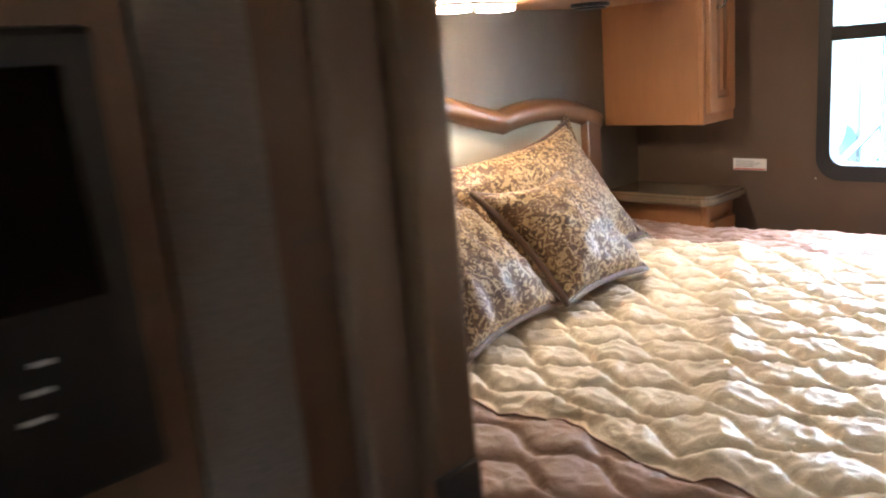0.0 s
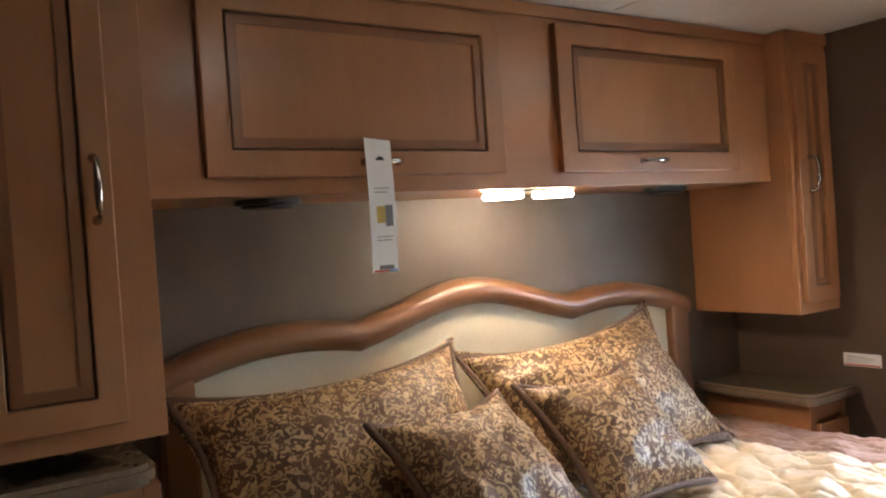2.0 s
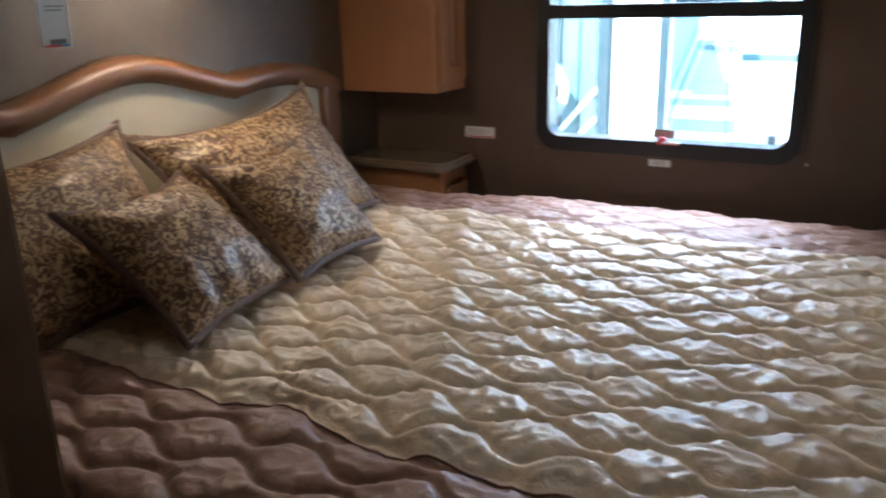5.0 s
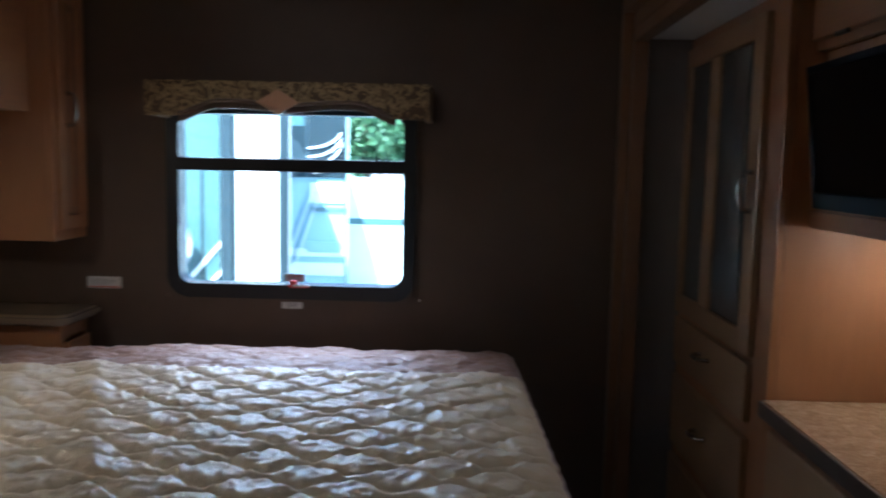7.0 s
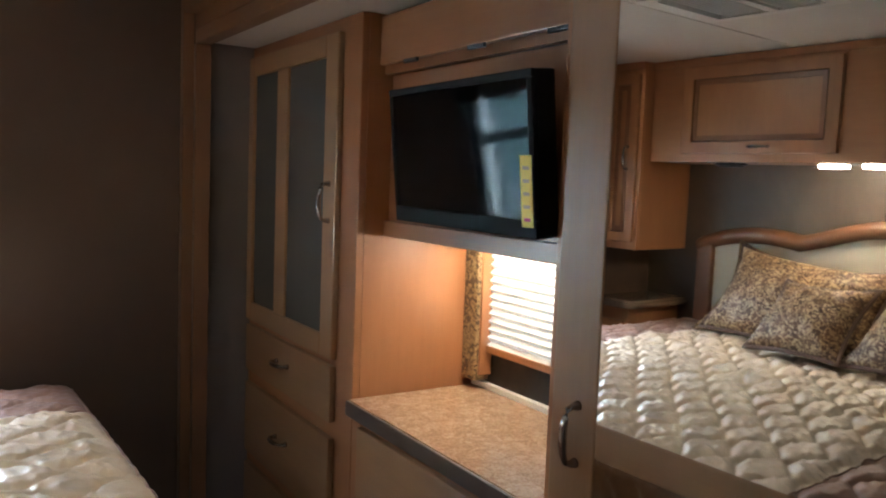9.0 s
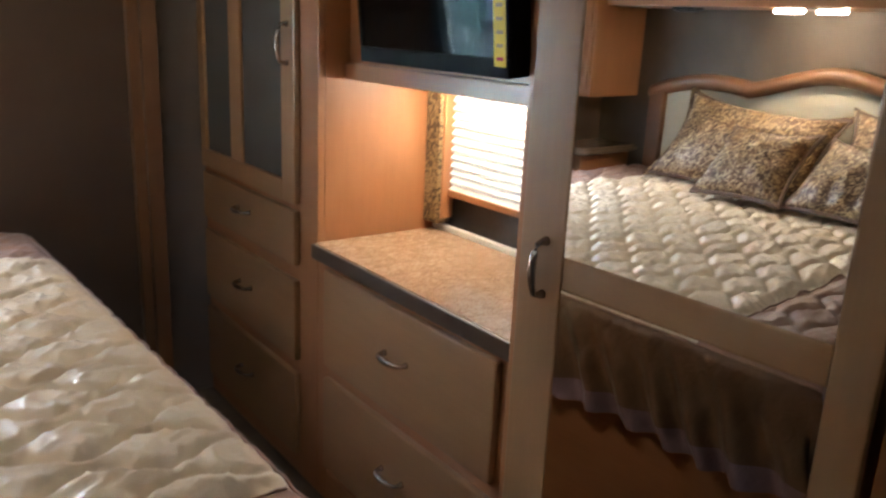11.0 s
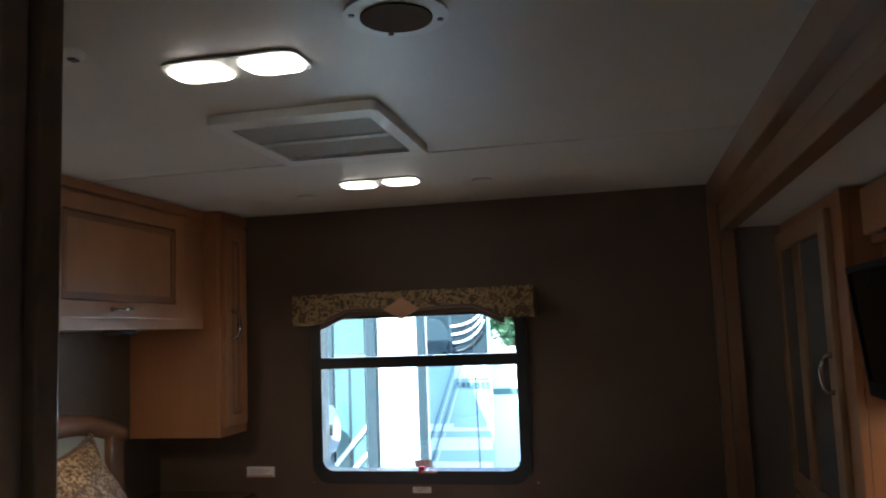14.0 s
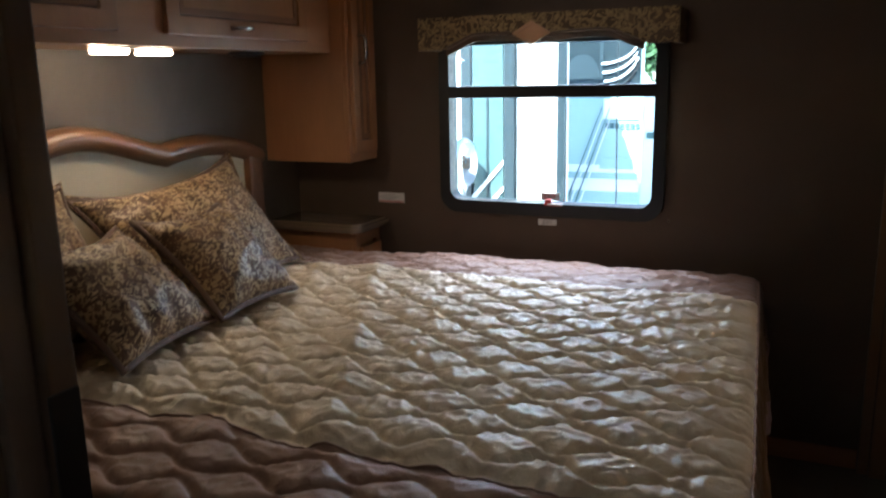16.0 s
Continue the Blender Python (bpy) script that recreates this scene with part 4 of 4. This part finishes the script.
for a, c in ((dy0, dy0 + 0.078), (dy1 - 0.045, dy1)):
    part("stile", boxes((X0, X1, a, c, dz0, dz1), bevel=0.004), DAYLIT_V, gd)
part("mullion", boxes((X0 + 0.002, X1, 2.622, 2.708, dz0 + 0.0605, dz1 - 0.0605), bevel=0.003), DAYLIT_V, gd)
for a, c in ((dz0, dz0 + 0.06), (dz1 - 0.06, dz1)):
    part("rail", boxes((X0, X1, dy0 + 0.0785, dy1 - 0.0455, a, c), bevel=0.004), DAYLIT_Y, gd)
for a, c in ((dy0 + 0.079, 2.6215), (2.7085, dy1 - 0.046)):
    part("pane", boxes((X0 + 0.010, X0 + 0.014, a, c, dz0 + 0.061, dz1 - 0.061)), SMOKED, gd, "grey frosted glass")
bow_handle(gd, (X0, dy0 + 0.036, 1.265), "z", 0.10, (-1, 0, 0))

dres = thing("dresser", (3.5, 1.8, 0), "maple dresser with two wide drawers under a worktop", "dresser")
DY0, DY1 = 1.365, NE
part("body", boxes((XC + 0.02, 3.745, DY0, DY1, 0.0, 0.715)), WOOD_Y, dres)
for a, c in ((DY0, DY0 + 0.05), (2.112, DY1)):
    part("stile", boxes((XC, XC + 0.0195, a, c, 0.0, 0.715), bevel=0.002), WOOD_V, dres)
for a, c in ((0.0, 0.09), (0.385, 0.435), (0.668, 0.715)):
    part("rail", boxes((XC + 0.001, XC + 0.0195, DY0 + 0.0505, 2.1115, a, c)), WOOD_Y, dres)
for z0, z1 in ((0.125, 0.395), (0.432, 0.702)):
    slab_drawer(dres, 1.403, 2.098, z0, z1)
ct = thing("worktop", (3.53, 1.8, 0.716), "speckled brown laminate worktop with a dark front edge", "worktop")
part("slab", boxes((XC - 0.012, 3.748, DY0, DY1, 0.7165, 0.757), bevel=0.003), GRANITE, ct)
part("front_edge", boxes((XC - 0.0205, XC - 0.0125, DY0, DY1, 0.716, 0.755), bevel=0.003), EDGE, ct, "dark rounded front edge")
part("back_strip", boxes((3.728, 3.747, DY0, DY1, 0.7575, 0.774), bevel=0.003), PLASTIC, ct, "pale sealing strip")

# niche: side panel, shelf box under the screen, upper cabinet
niche = thing("niche_lining", (3.5, 2.2, 0.75), "honey maple niche lining lit from above", "cabinet")
part("side_panel", boxes((XC + 0.0205, 3.746, NE + 0.0005, NE + 0.0135, 0.7575, 1.752)), WOOD_V, niche)
part("shelf", boxes((XC + 0.075, 3.747, DY0, NE - 0.0005, 1.185, 1.225), bevel=0.003), WOOD_Y, niche)
part("backboard", boxes((XC + 0.09, XC + 0.11, DY0, NE - 0.0005, 1.2255, 1.60)), WOOD_Y, niche)
part("upper_door", boxes((XC + 0.045, XC + 0.064, DY0 + 0.02, NE - 0.01, 1.622, 1.742), bevel=0.004), WOOD_Y, niche)
part("upper_rail", boxes((XC + 0.066, XC + 0.085, DY0, NE - 0.0005, 1.601, 1.752)), WOOD_Y, niche)
for y in (1.99, 1.72, 1.46):
    part("catch", boxes((XC + 0.036, XC + 0.0445, y - 0.03, y + 0.03, 1.612, 1.6215), bevel=0.002), BLACK, niche, "small black catch")
twin_lamp("niche_lamp", (3.62, 1.93, 1.1845), "twin lamp glowing under the shelf", LAMP_NICHE, (0.11, 0.06))

# second window behind the worktop: patterned side curtain, wood lath and pleated blind
win2 = tagged(thing("window_2", (3.76, 1.77, 0.78), "window behind the worktop with a lowered pleated blind", "window"), kind="structure")
part("window_frame", boxes((3.742, 3.7495, 1.38, 2.15, 0.775, 0.872), (3.742, 3.7495, 1.38, 2.15, 1.1855, 1.19), (3.742, 3.7495, 2.13, 2.15, 0.8025, 1.185)), FRAMEB, win2)
p2 = part("pane", boxes((3.775, 3.779, nw[0], nw[1], nw[2], nw[3])), TINT, win2)
p2.visible_shadow = False
blind = thing("pleated_blind", (3.73, 1.75, 0.87), "pale pleated blind lowered over the window", "blind")
bmb = bmesh.new()
rws = []
NP = 26
for i in range(NP + 1):
    z = 1.178 - (1.178 - 0.885) * i / NP
    x = 3.728 + (0.006 if i % 2 else -0.006)
    rws.append([bmb.verts.new((x, y, z)) for y in (DY0 + 0.02, 1.6, 1.85, 2.085)])
for p, q in zip(rws, rws[1:]):
    for j in range(3):
        bmb.faces.new((p[j], p[j + 1], q[j + 1], q[j]))
part("cloth", bmb, BLIND, blind)
part("bottom_rail", boxes((3.715, 3.739, DY0 + 0.02, 2.085, 0.866, 0.885), bevel=0.003), WOOD_Y, blind)
cur = thing("side_curtain", (3.71, 2.15, 0.78), "brown and gold brocade side panel beside the blind", "curtain")
part("panel", boxes((3.690, 3.7415, 2.098, NE - 0.001, 0.782, 1.182), bevel=0.008), BROC, cur)
part("lath", boxes((3.700, 3.7415, 2.088, 2.0965, 0.80, 1.182), bevel=0.003), WOOD_V, cur)

# television
tv = thing("television", (3.29, 1.62, 1.24), "black flat television on a wall arm with yellow sale strip", "television")
TVM = Matrix.Translation((3.285, 1.623, 1.385)) @ Matrix.Rotation(radians(-6), 4, "Y") @ Matrix.Rotation(radians(-2), 4, "Z")
def tvbox(*r, bevel=0.0):
    bm = boxes(r, bevel=bevel)
    bmesh.ops.transform(bm, matrix=TVM, verts=bm.verts)
    return bm
part("casing", tvbox(0.002, 0.045, -0.256, 0.256, -0.142, 0.142, bevel=0.006), TVBLACK, tv)
part("bezel", tvbox(-0.006, 0.0015, -0.256, 0.256, -0.142, -0.110, bevel=0.002), TVBLACK, tv)
part("bezel", tvbox(-0.006, 0.0015, -0.256, 0.256, 0.128, 0.142, bevel=0.002), TVBLACK, tv)
for a, c in ((-0.256, -0.242), (0.242, 0.256)):
    part("bezel", tvbox(-0.006, 0.0015, a, c, -0.1095, 0.1275, bevel=0.002), TVBLACK, tv)
part("screen", tvbox(-0.002, 0.001, -0.2415, 0.2415, -0.1095, 0.1275), SCREEN, tv, "glossy dark screen")
part("sale_strip", tvbox(-0.0072, -0.0064, -0.250, -0.218, -0.122, 0.000), YELLOW, tv, "bright yellow sale strip")
for k in range(5):
    part("strip_print", tvbox(-0.0078, -0.0073, -0.243, -0.225, -0.112 + 0.022 * k, -0.106 + 0.022 * k), REDINK if k == 0 else GOLDINK, tv)
part("wall_arm", boxes((3.325, XC + 0.088, 1.55, 1.69, 1.33, 1.44), bevel=0.006), BLACK, tv)

# mirrored wardrobe
war = thing("wardrobe", (3.5, 1.05, 0), "maple wardrobe with a two-pane mirrored door", "wardrobe")
part("body", boxes((3.3855, 3.745, YP + 0.004, 1.362, 0.0, 1.752)), WOOD_V, war)
XM = 3.325
for x, a, c in ((XM, 1.318, 1.3625), (XM + 0.029, YP + 0.004, 0.712)):
    part("face_stile", boxes((x, 3.385, a, c, 0.0, 1.752), bevel=0.003), WOOD_V, war)
for a, c in ((0.0, 0.07), (1.70, 1.752)):
    part("face_rail", boxes((XM + 0.029, 3.385, 0.7125, 1.3175, a, c)), WOOD_Y, war)
md = thing_part("mirror_door", war)
a0, a1 = XM - 0.0195, XM - 0.0005
for a, c in ((0.722, 0.780), (1.232, 1.332)):
    part("stile", boxes((a0, a1, a, c, 0.055, 1.725), bevel=0.004), DAYLIT_V, md)
for a, c in ((0.055, 0.15), (0.905, 0.962), (1.655, 1.725)):
    part("rail", boxes((a0, a1, 0.7805, 1.2315, a, c), bevel=0.004), DAYLIT_Y, md)
for a, c in ((0.1505, 0.9045), (0.9625, 1.6545)):
    part("mirror", boxes((a0 + 0.002, a0 + 0.006, 0.7805, 1.2315, a, c)), MIRROR, md, "clear mirror pane")
bow_handle(md, (a0, 1.272, 0.934), "z", 0.095, (-1, 0, 0))
md.matrix_basis = Matrix.Translation((XM, 1.332, 0)) @ Matrix.Rotation(radians(2.7), 4, "Z") @ Matrix.Translation((-XM, -1.332, 0)) @ md.matrix_basis

# ---------------------------------------------------------------- ceiling fittings
twin_lamp("ceiling_lamp", (2.11, 1.275, CZ - 0.0005), "twin lens ceiling lamp, lit", LAMP_CEIL, (0.112, 0.085), "x", gap=0.018, group="ceiling lamps")
twin_lamp("ceiling_lamp", (2.02, 2.46, CZ - 0.0005), "twin lens ceiling lamp, lit", LAMP_CEIL, (0.112, 0.085), "x", gap=0.018, group="ceiling lamps")
vent = thing("ceiling_vent", (2.075, 1.79, CZ), "off-white air conditioner grille with two louvred openings", "vent")
part("frame", ring_prism(rounded_loop(0.41, 0.48, 0.02), rounded_loop(0.34, 0.36, 0.01), lambda u, v_, d: (2.085 + u, 1.80 + v_, CZ - 0.001 - d), 0.022), PLASTIC, vent)
part("backing", boxes((1.905, 2.255, 1.605, 1.975, CZ - 0.006, CZ - 0.002)), EDGE, vent)
part("middle_bar", boxes((1.912, 2.248, 1.775, 1.805, CZ - 0.022, CZ - 0.0065)), PLASTIC, vent)
for k in range(2):
    for i in range(9):
        y = 1.622 + 0.187 * k + 0.0165 * i
        part("slat", boxes((1.912, 2.248, y, y + 0.006, CZ - 0.019, CZ - 0.007)), PLASTIC, vent)
det = thing("ceiling_outlet", (2.46, 1.13, CZ), "round white ceiling outlet with a dark grille", "outlet")
part("base", disc((2.46, 1.13, CZ - 0.0045), 0.085, 0.008, r2=0.082), PLASTIC, det)
part("grille", disc((2.46, 1.13, CZ - 0.0105), 0.058, 0.003), mat("dark_mesh", (0.20, 0.185, 0.17), 0.9, spec=0.05)[0], det)
for k in range(4):
    a = 0.4 + k * math.pi / 2
    part("screw", disc((2.46 + 0.071 * math.cos(a), 1.13 + 0.071 * math.sin(a), CZ - 0.0098), 0.005, 0.002, seg=10), EDGE, det)
fan = thing("ceiling_sensor", (1.84, 1.12, CZ), "small oval white ceiling fitting with a dark slot", "sensor")
part("base", prism([(0.06 * math.cos(2 * math.pi * i / 24), 0.035 * math.sin(2 * math.pi * i / 24)) for i in range(24)], lambda u, v_, d: (1.84 + u, 1.12 + v_, CZ - 0.001 - d), 0.014, 0.003), PLASTIC, fan)
part("slot", boxes((1.875, 1.888, 1.112, 1.128, CZ - 0.0185, CZ - 0.0155)), BLACK, fan)
for x, y in ((1.69, 2.63), (2.35, 2.56)):
    sc = thing("ceiling_button", (x, y, CZ), "small flat white cover on the ceiling", "cover", "ceiling covers")
    part("cap", disc((x, y, CZ - 0.004), 0.035, 0.006), PLASTIC, sc)

# ---------------------------------------------------------------- outside
GZ = -0.95
structure("ground", boxes((-300, 300, -300, 300, GZ - 0.2, GZ)), GROUND, "pale gravel lot")


def coach(name, x0, x1, y0, y1, z1, body, label):
    c = thing(name, ((x0 + x1) / 2, (y0 + y1) / 2, GZ), label, "motorhome", "parked motorhomes")
    back = x1 - 0.3 * (y1 - y0) if y1 - y0 < 3 else x1
    lean_x = 0.19 * (y1 - y0) if y1 - y0 > 5 else 0.0
    part("body", prism([(x0, y0), (x1, y0), (back - lean_x, y1), (x0 - lean_x, y1)], lambda u, v_, d: (u, v_, GZ + 0.45 + d), z1 - GZ - 0.45), body, c)
    part("skirt", prism([(x0 + 0.02, y0 + 0.02), (back - 0.02, y0 + 0.02), (back - 0.02 - lean_x, y1 - 0.02), (x0 + 0.02 - lean_x, y1 - 0.02)], lambda u, v_, d: (u, v_, GZ + 0.04 + d), 0.409), body, c)
    return c


# coach parked close by, its side towards the window
SY = 4.65
c2 = coach("motorhome", -6.0, 1.62, SY, SY + 2.4, 2.5, WHITE_RV, "white motorhome parked alongside, slate and pale blue trim")
part("side_window", boxes((1.03, 1.225, SY - 0.016, SY - 0.001, 1.30, 1.86), bevel=0.004), TEAL_RV, c2, "pale blue tinted window")
part("side_window", boxes((1.03, 1.225, SY - 0.016, SY - 0.001, 0.55, 1.285), bevel=0.004), TEAL_RV, c2, "pale blue tinted window")
part("window_mullion", boxes((1.118, 1.132, SY - 0.022, SY - 0.0165, 0.55, 1.285)), GREY_RV, c2)
for x0, x1 in ((0.955, 1.022), (1.235, 1.300), (1.560, 1.612)):
    part("door_post", boxes((x0, x1, SY - 0.030, SY - 0.001, -0.3, 2.0), bevel=0.006), GREY_RV, c2)
part("door_head", boxes((0.955, 1.612, SY - 0.028, SY - 0.001, 2.0005, 2.05), bevel=0.006), GREY_RV, c2)
part("panel_seam", boxes((1.303, 1.308, SY - 0.010, SY - 0.001, -0.3, 2.0)), GREY_RV, c2)
for k, (x0, z0, w, z1) in enumerate(((0.94, 0.50, 0.29, 0.84), (0.94, 0.36, 0.29, 0.68), (0.94, 0.26, 0.29, 0.52))):
    bm = prism([(x0, z0), (x0 + w, z1), (x0 + w, z1 + 0.03), (x0, z0 + 0.05)], lambda u, v_, d: (u, SY - 0.0235 - d, v_), 0.004)
    part("graphic", bm, WHITE_RV, c2, "sweeping painted stripe")
part("mirror_shell", prism([(0.085 * math.cos(2 * math.pi * i / 28), 0.15 * math.sin(2 * math.pi * i / 28)) for i in range(28)], lambda u, v_, d: (1.03 + u, SY - 0.13 - d, 0.86 + v_), 0.06, 0.02), CHROME, c2, "chrome wing mirror", smooth=True)
part("mirror_arm", tube([(1.03, SY - 0.14, 0.72), (1.0, SY - 0.12, 0.60), (0.92, SY - 0.02, 0.54)], 0.016), CHROME, c2)
for x in (-4.6, 0.35):
    part("wheel", disc((x, SY + 0.12, GZ + 0.48), 0.48, 0.28, "Y", 28), TYRE, c2)
    part("hub", disc((x, SY - 0.03, GZ + 0.48), 0.26, 0.03, "Y", 24), CHROME, c2)
# second coach farther back with its nose towards the window
NY = 8.0
c1 = coach("motorhome", -0.2, 1.46, NY, NY + 9, 1.95, MIST_RV, "blue-grey motorhome nose with wide tinted windscreen")
part("windscreen", boxes((-0.1, 1.43, NY - 0.03, NY - 0.001, 1.18, 1.88), bevel=0.012), DKGLASS, c1)
part("screen_divider", boxes((1.035, 1.065, NY - 0.036, NY - 0.0305, 1.18, 1.88)), GREY_RV, c1)
# white arcs and level bands on the nose model bright highlights as solid parts
for k in range(4):
    pts = [(1.09 + 0.34 * math.sin(a) - 0.010 * k, NY - 0.045 - 0.001 * k, 1.21 + 0.085 * k + (0.36 - 0.05 * k) * (1 - math.cos(a))) for a in [0.13 * q for q in range(11)]]
    part("wiper" if k == 0 else "painted_highlight", tube(pts, 0.012), WHITE_RV if k else BLACK, c1)
part("driver_seat", prism([(0.17 * math.cos(2 * math.pi * i / 24), 0.20 * math.sin(2 * math.pi * i / 24)) for i in range(24)], lambda u, v_, d: (0.86 + u, NY - 0.0325 - d, 1.36 + v_), 0.006), GREY_RV, c1, "dark headrest shape behind the screen")
part("screen_visor", boxes((-0.05, 1.02, NY - 0.036, NY - 0.0325, 1.68, 1.84)), TEAL_RV, c1)
for q in range(7):
    part("grille_bar", boxes((1.10 + 0.05 * q, 1.135 + 0.05 * q, NY - 0.02, NY - 0.001, 0.84, 0.89)), TEAL_RV, c1)
for k, z in enumerate((0.40, 0.26, 0.02)):
    part("graphic", boxes((-0.1, 1.44, NY - 0.012, NY - 0.001, z - 0.05 * k, z + 0.075)), WHITE_RV, c1)
for k in range(4):
    bm = prism([(0.60 + 0.05 * k, -0.2), (1.06 + 0.04 * k, 1.05), (1.068 + 0.04 * k, 1.05), (0.618 + 0.05 * k, -0.2)], lambda u, v_, d: (u, NY - 0.015 - d, v_), 0.006)
    part("graphic", bm, WHITE_RV if k % 2 else TEAL_RV, c1, "sweeping painted stripe")
part("graphic", boxes((1.08, 1.42, NY - 0.018, NY - 0.0125, 0.93, 1.13), bevel=0.003), WHITE_RV, c1)
part("bumper", boxes((-0.1, 1.42, NY - 0.12, NY - 0.03, GZ + 0.35, GZ + 0.7), bevel=0.04), WHITE_RV, c1)
for x in (0.1, 1.22):
    part("headlamp", boxes((x - 0.17, x + 0.17, NY - 0.028, NY - 0.001, 0.44, 0.55), bevel=0.01), MIST_RV, c1)
c3 = coach("motorhome", 0.55, 9.0, 13.0, 15.4, 1.08, WHITE_RV, "low white motorhome parked across the far side")
part("side_window", boxes((1.6, 2.6, 12.98, 12.999, 0.70, 0.95), (3.2, 4.6, 12.98, 12.999, 0.70, 0.95)), MIST_RV, c3)
part("graphic", boxes((0.65, 8.9, 12.985, 12.999, 0.35, 0.45)), TEAL_RV, c3)
bollard = thing("bollard", (2.05, 5.6, GZ), "short dark post with a rounded top on the lot", "bollard")
part("post", disc((2.05, 5.6, GZ + 0.72), 0.035, 1.44, r2=0.03), BLACK, bollard)
# thin slack cord down the outside of the pane
cord = thing("antenna_whip", (1.98, 4.3, GZ), "thin dark whip antenna outside the window", "antenna")
part("whip", tube([(1.98, 4.3, GZ), (1.985, 4.3, 0.6), (1.97, 4.3, 1.6)], 0.004, 6), BLACK, cord)


def tree(x, y, h, seed):
    rnd = random.Random(seed)
    t = thing("tree", (x, y, GZ), "leafy green tree beyond the parked coaches", "tree", "trees behind the lot")
    bm = bmesh.new()
    bmesh.ops.create_cone(bm, cap_ends=True, segments=10, radius1=0.22, radius2=0.08, depth=h * 0.7, matrix=Matrix.Translation((x, y, GZ + h * 0.35)))
    for i in range(6):
        a = rnd.uniform(0, 6.28)
        m = Matrix.Translation((x, y, GZ + h * rnd.uniform(0.4, 0.65))) @ Matrix.Rotation(a, 4, "Z") @ Matrix.Rotation(radians(50), 4, "Y") @ Matrix.Translation((0, 0, h * 0.14))
        bmesh.ops.create_cone(bm, cap_ends=True, segments=7, radius1=0.07, radius2=0.02, depth=h * 0.28, matrix=m)
    part("trunk", bm, BARK, t)
    vs, fs = [], []
    for i in range(5200):
        a, u = rnd.uniform(0, 6.28), rnd.uniform(-1, 1)
        r = h * 0.30 * (rnd.random() ** 0.4) * (0.8 + 0.35 * math.sin(3 * a + seed) * math.cos(2.3 * u))
        c = Vector((x + r * math.cos(a) * math.sqrt(1 - u * u), y + r * math.sin(a) * math.sqrt(1 - u * u), GZ + h * 0.68 + r * u * 1.15))
        e1 = Vector((rnd.gauss(0, 1), rnd.gauss(0, 1), rnd.gauss(0, 1))).normalized() * 0.12
        e2 = Vector((rnd.gauss(0, 1), rnd.gauss(0, 1), rnd.gauss(0, 1))).normalized() * 0.07
        k = len(vs)
        vs += [tuple(c - e1), tuple(c + e2), tuple(c + e1), tuple(c - e2)]
        fs.append((k, k + 1, k + 2, k + 3))
    me = bpy.data.meshes.new("crown")
    me.from_pydata(vs, [], fs)
    me.materials.append(LEAF)
    cr = new("crown", me)
    cr.parent = t
    cr.matrix_parent_inverse = t.matrix_basis.inverted()


for i, (x, y, h) in enumerate(((1.9, 18.5, 4.6), (0.2, 19.5, 5.0), (3.6, 19, 5.2), (-1.8, 21, 5.4), (6.0, 21, 5.5))):
    tree(x, y, h, i + 3)
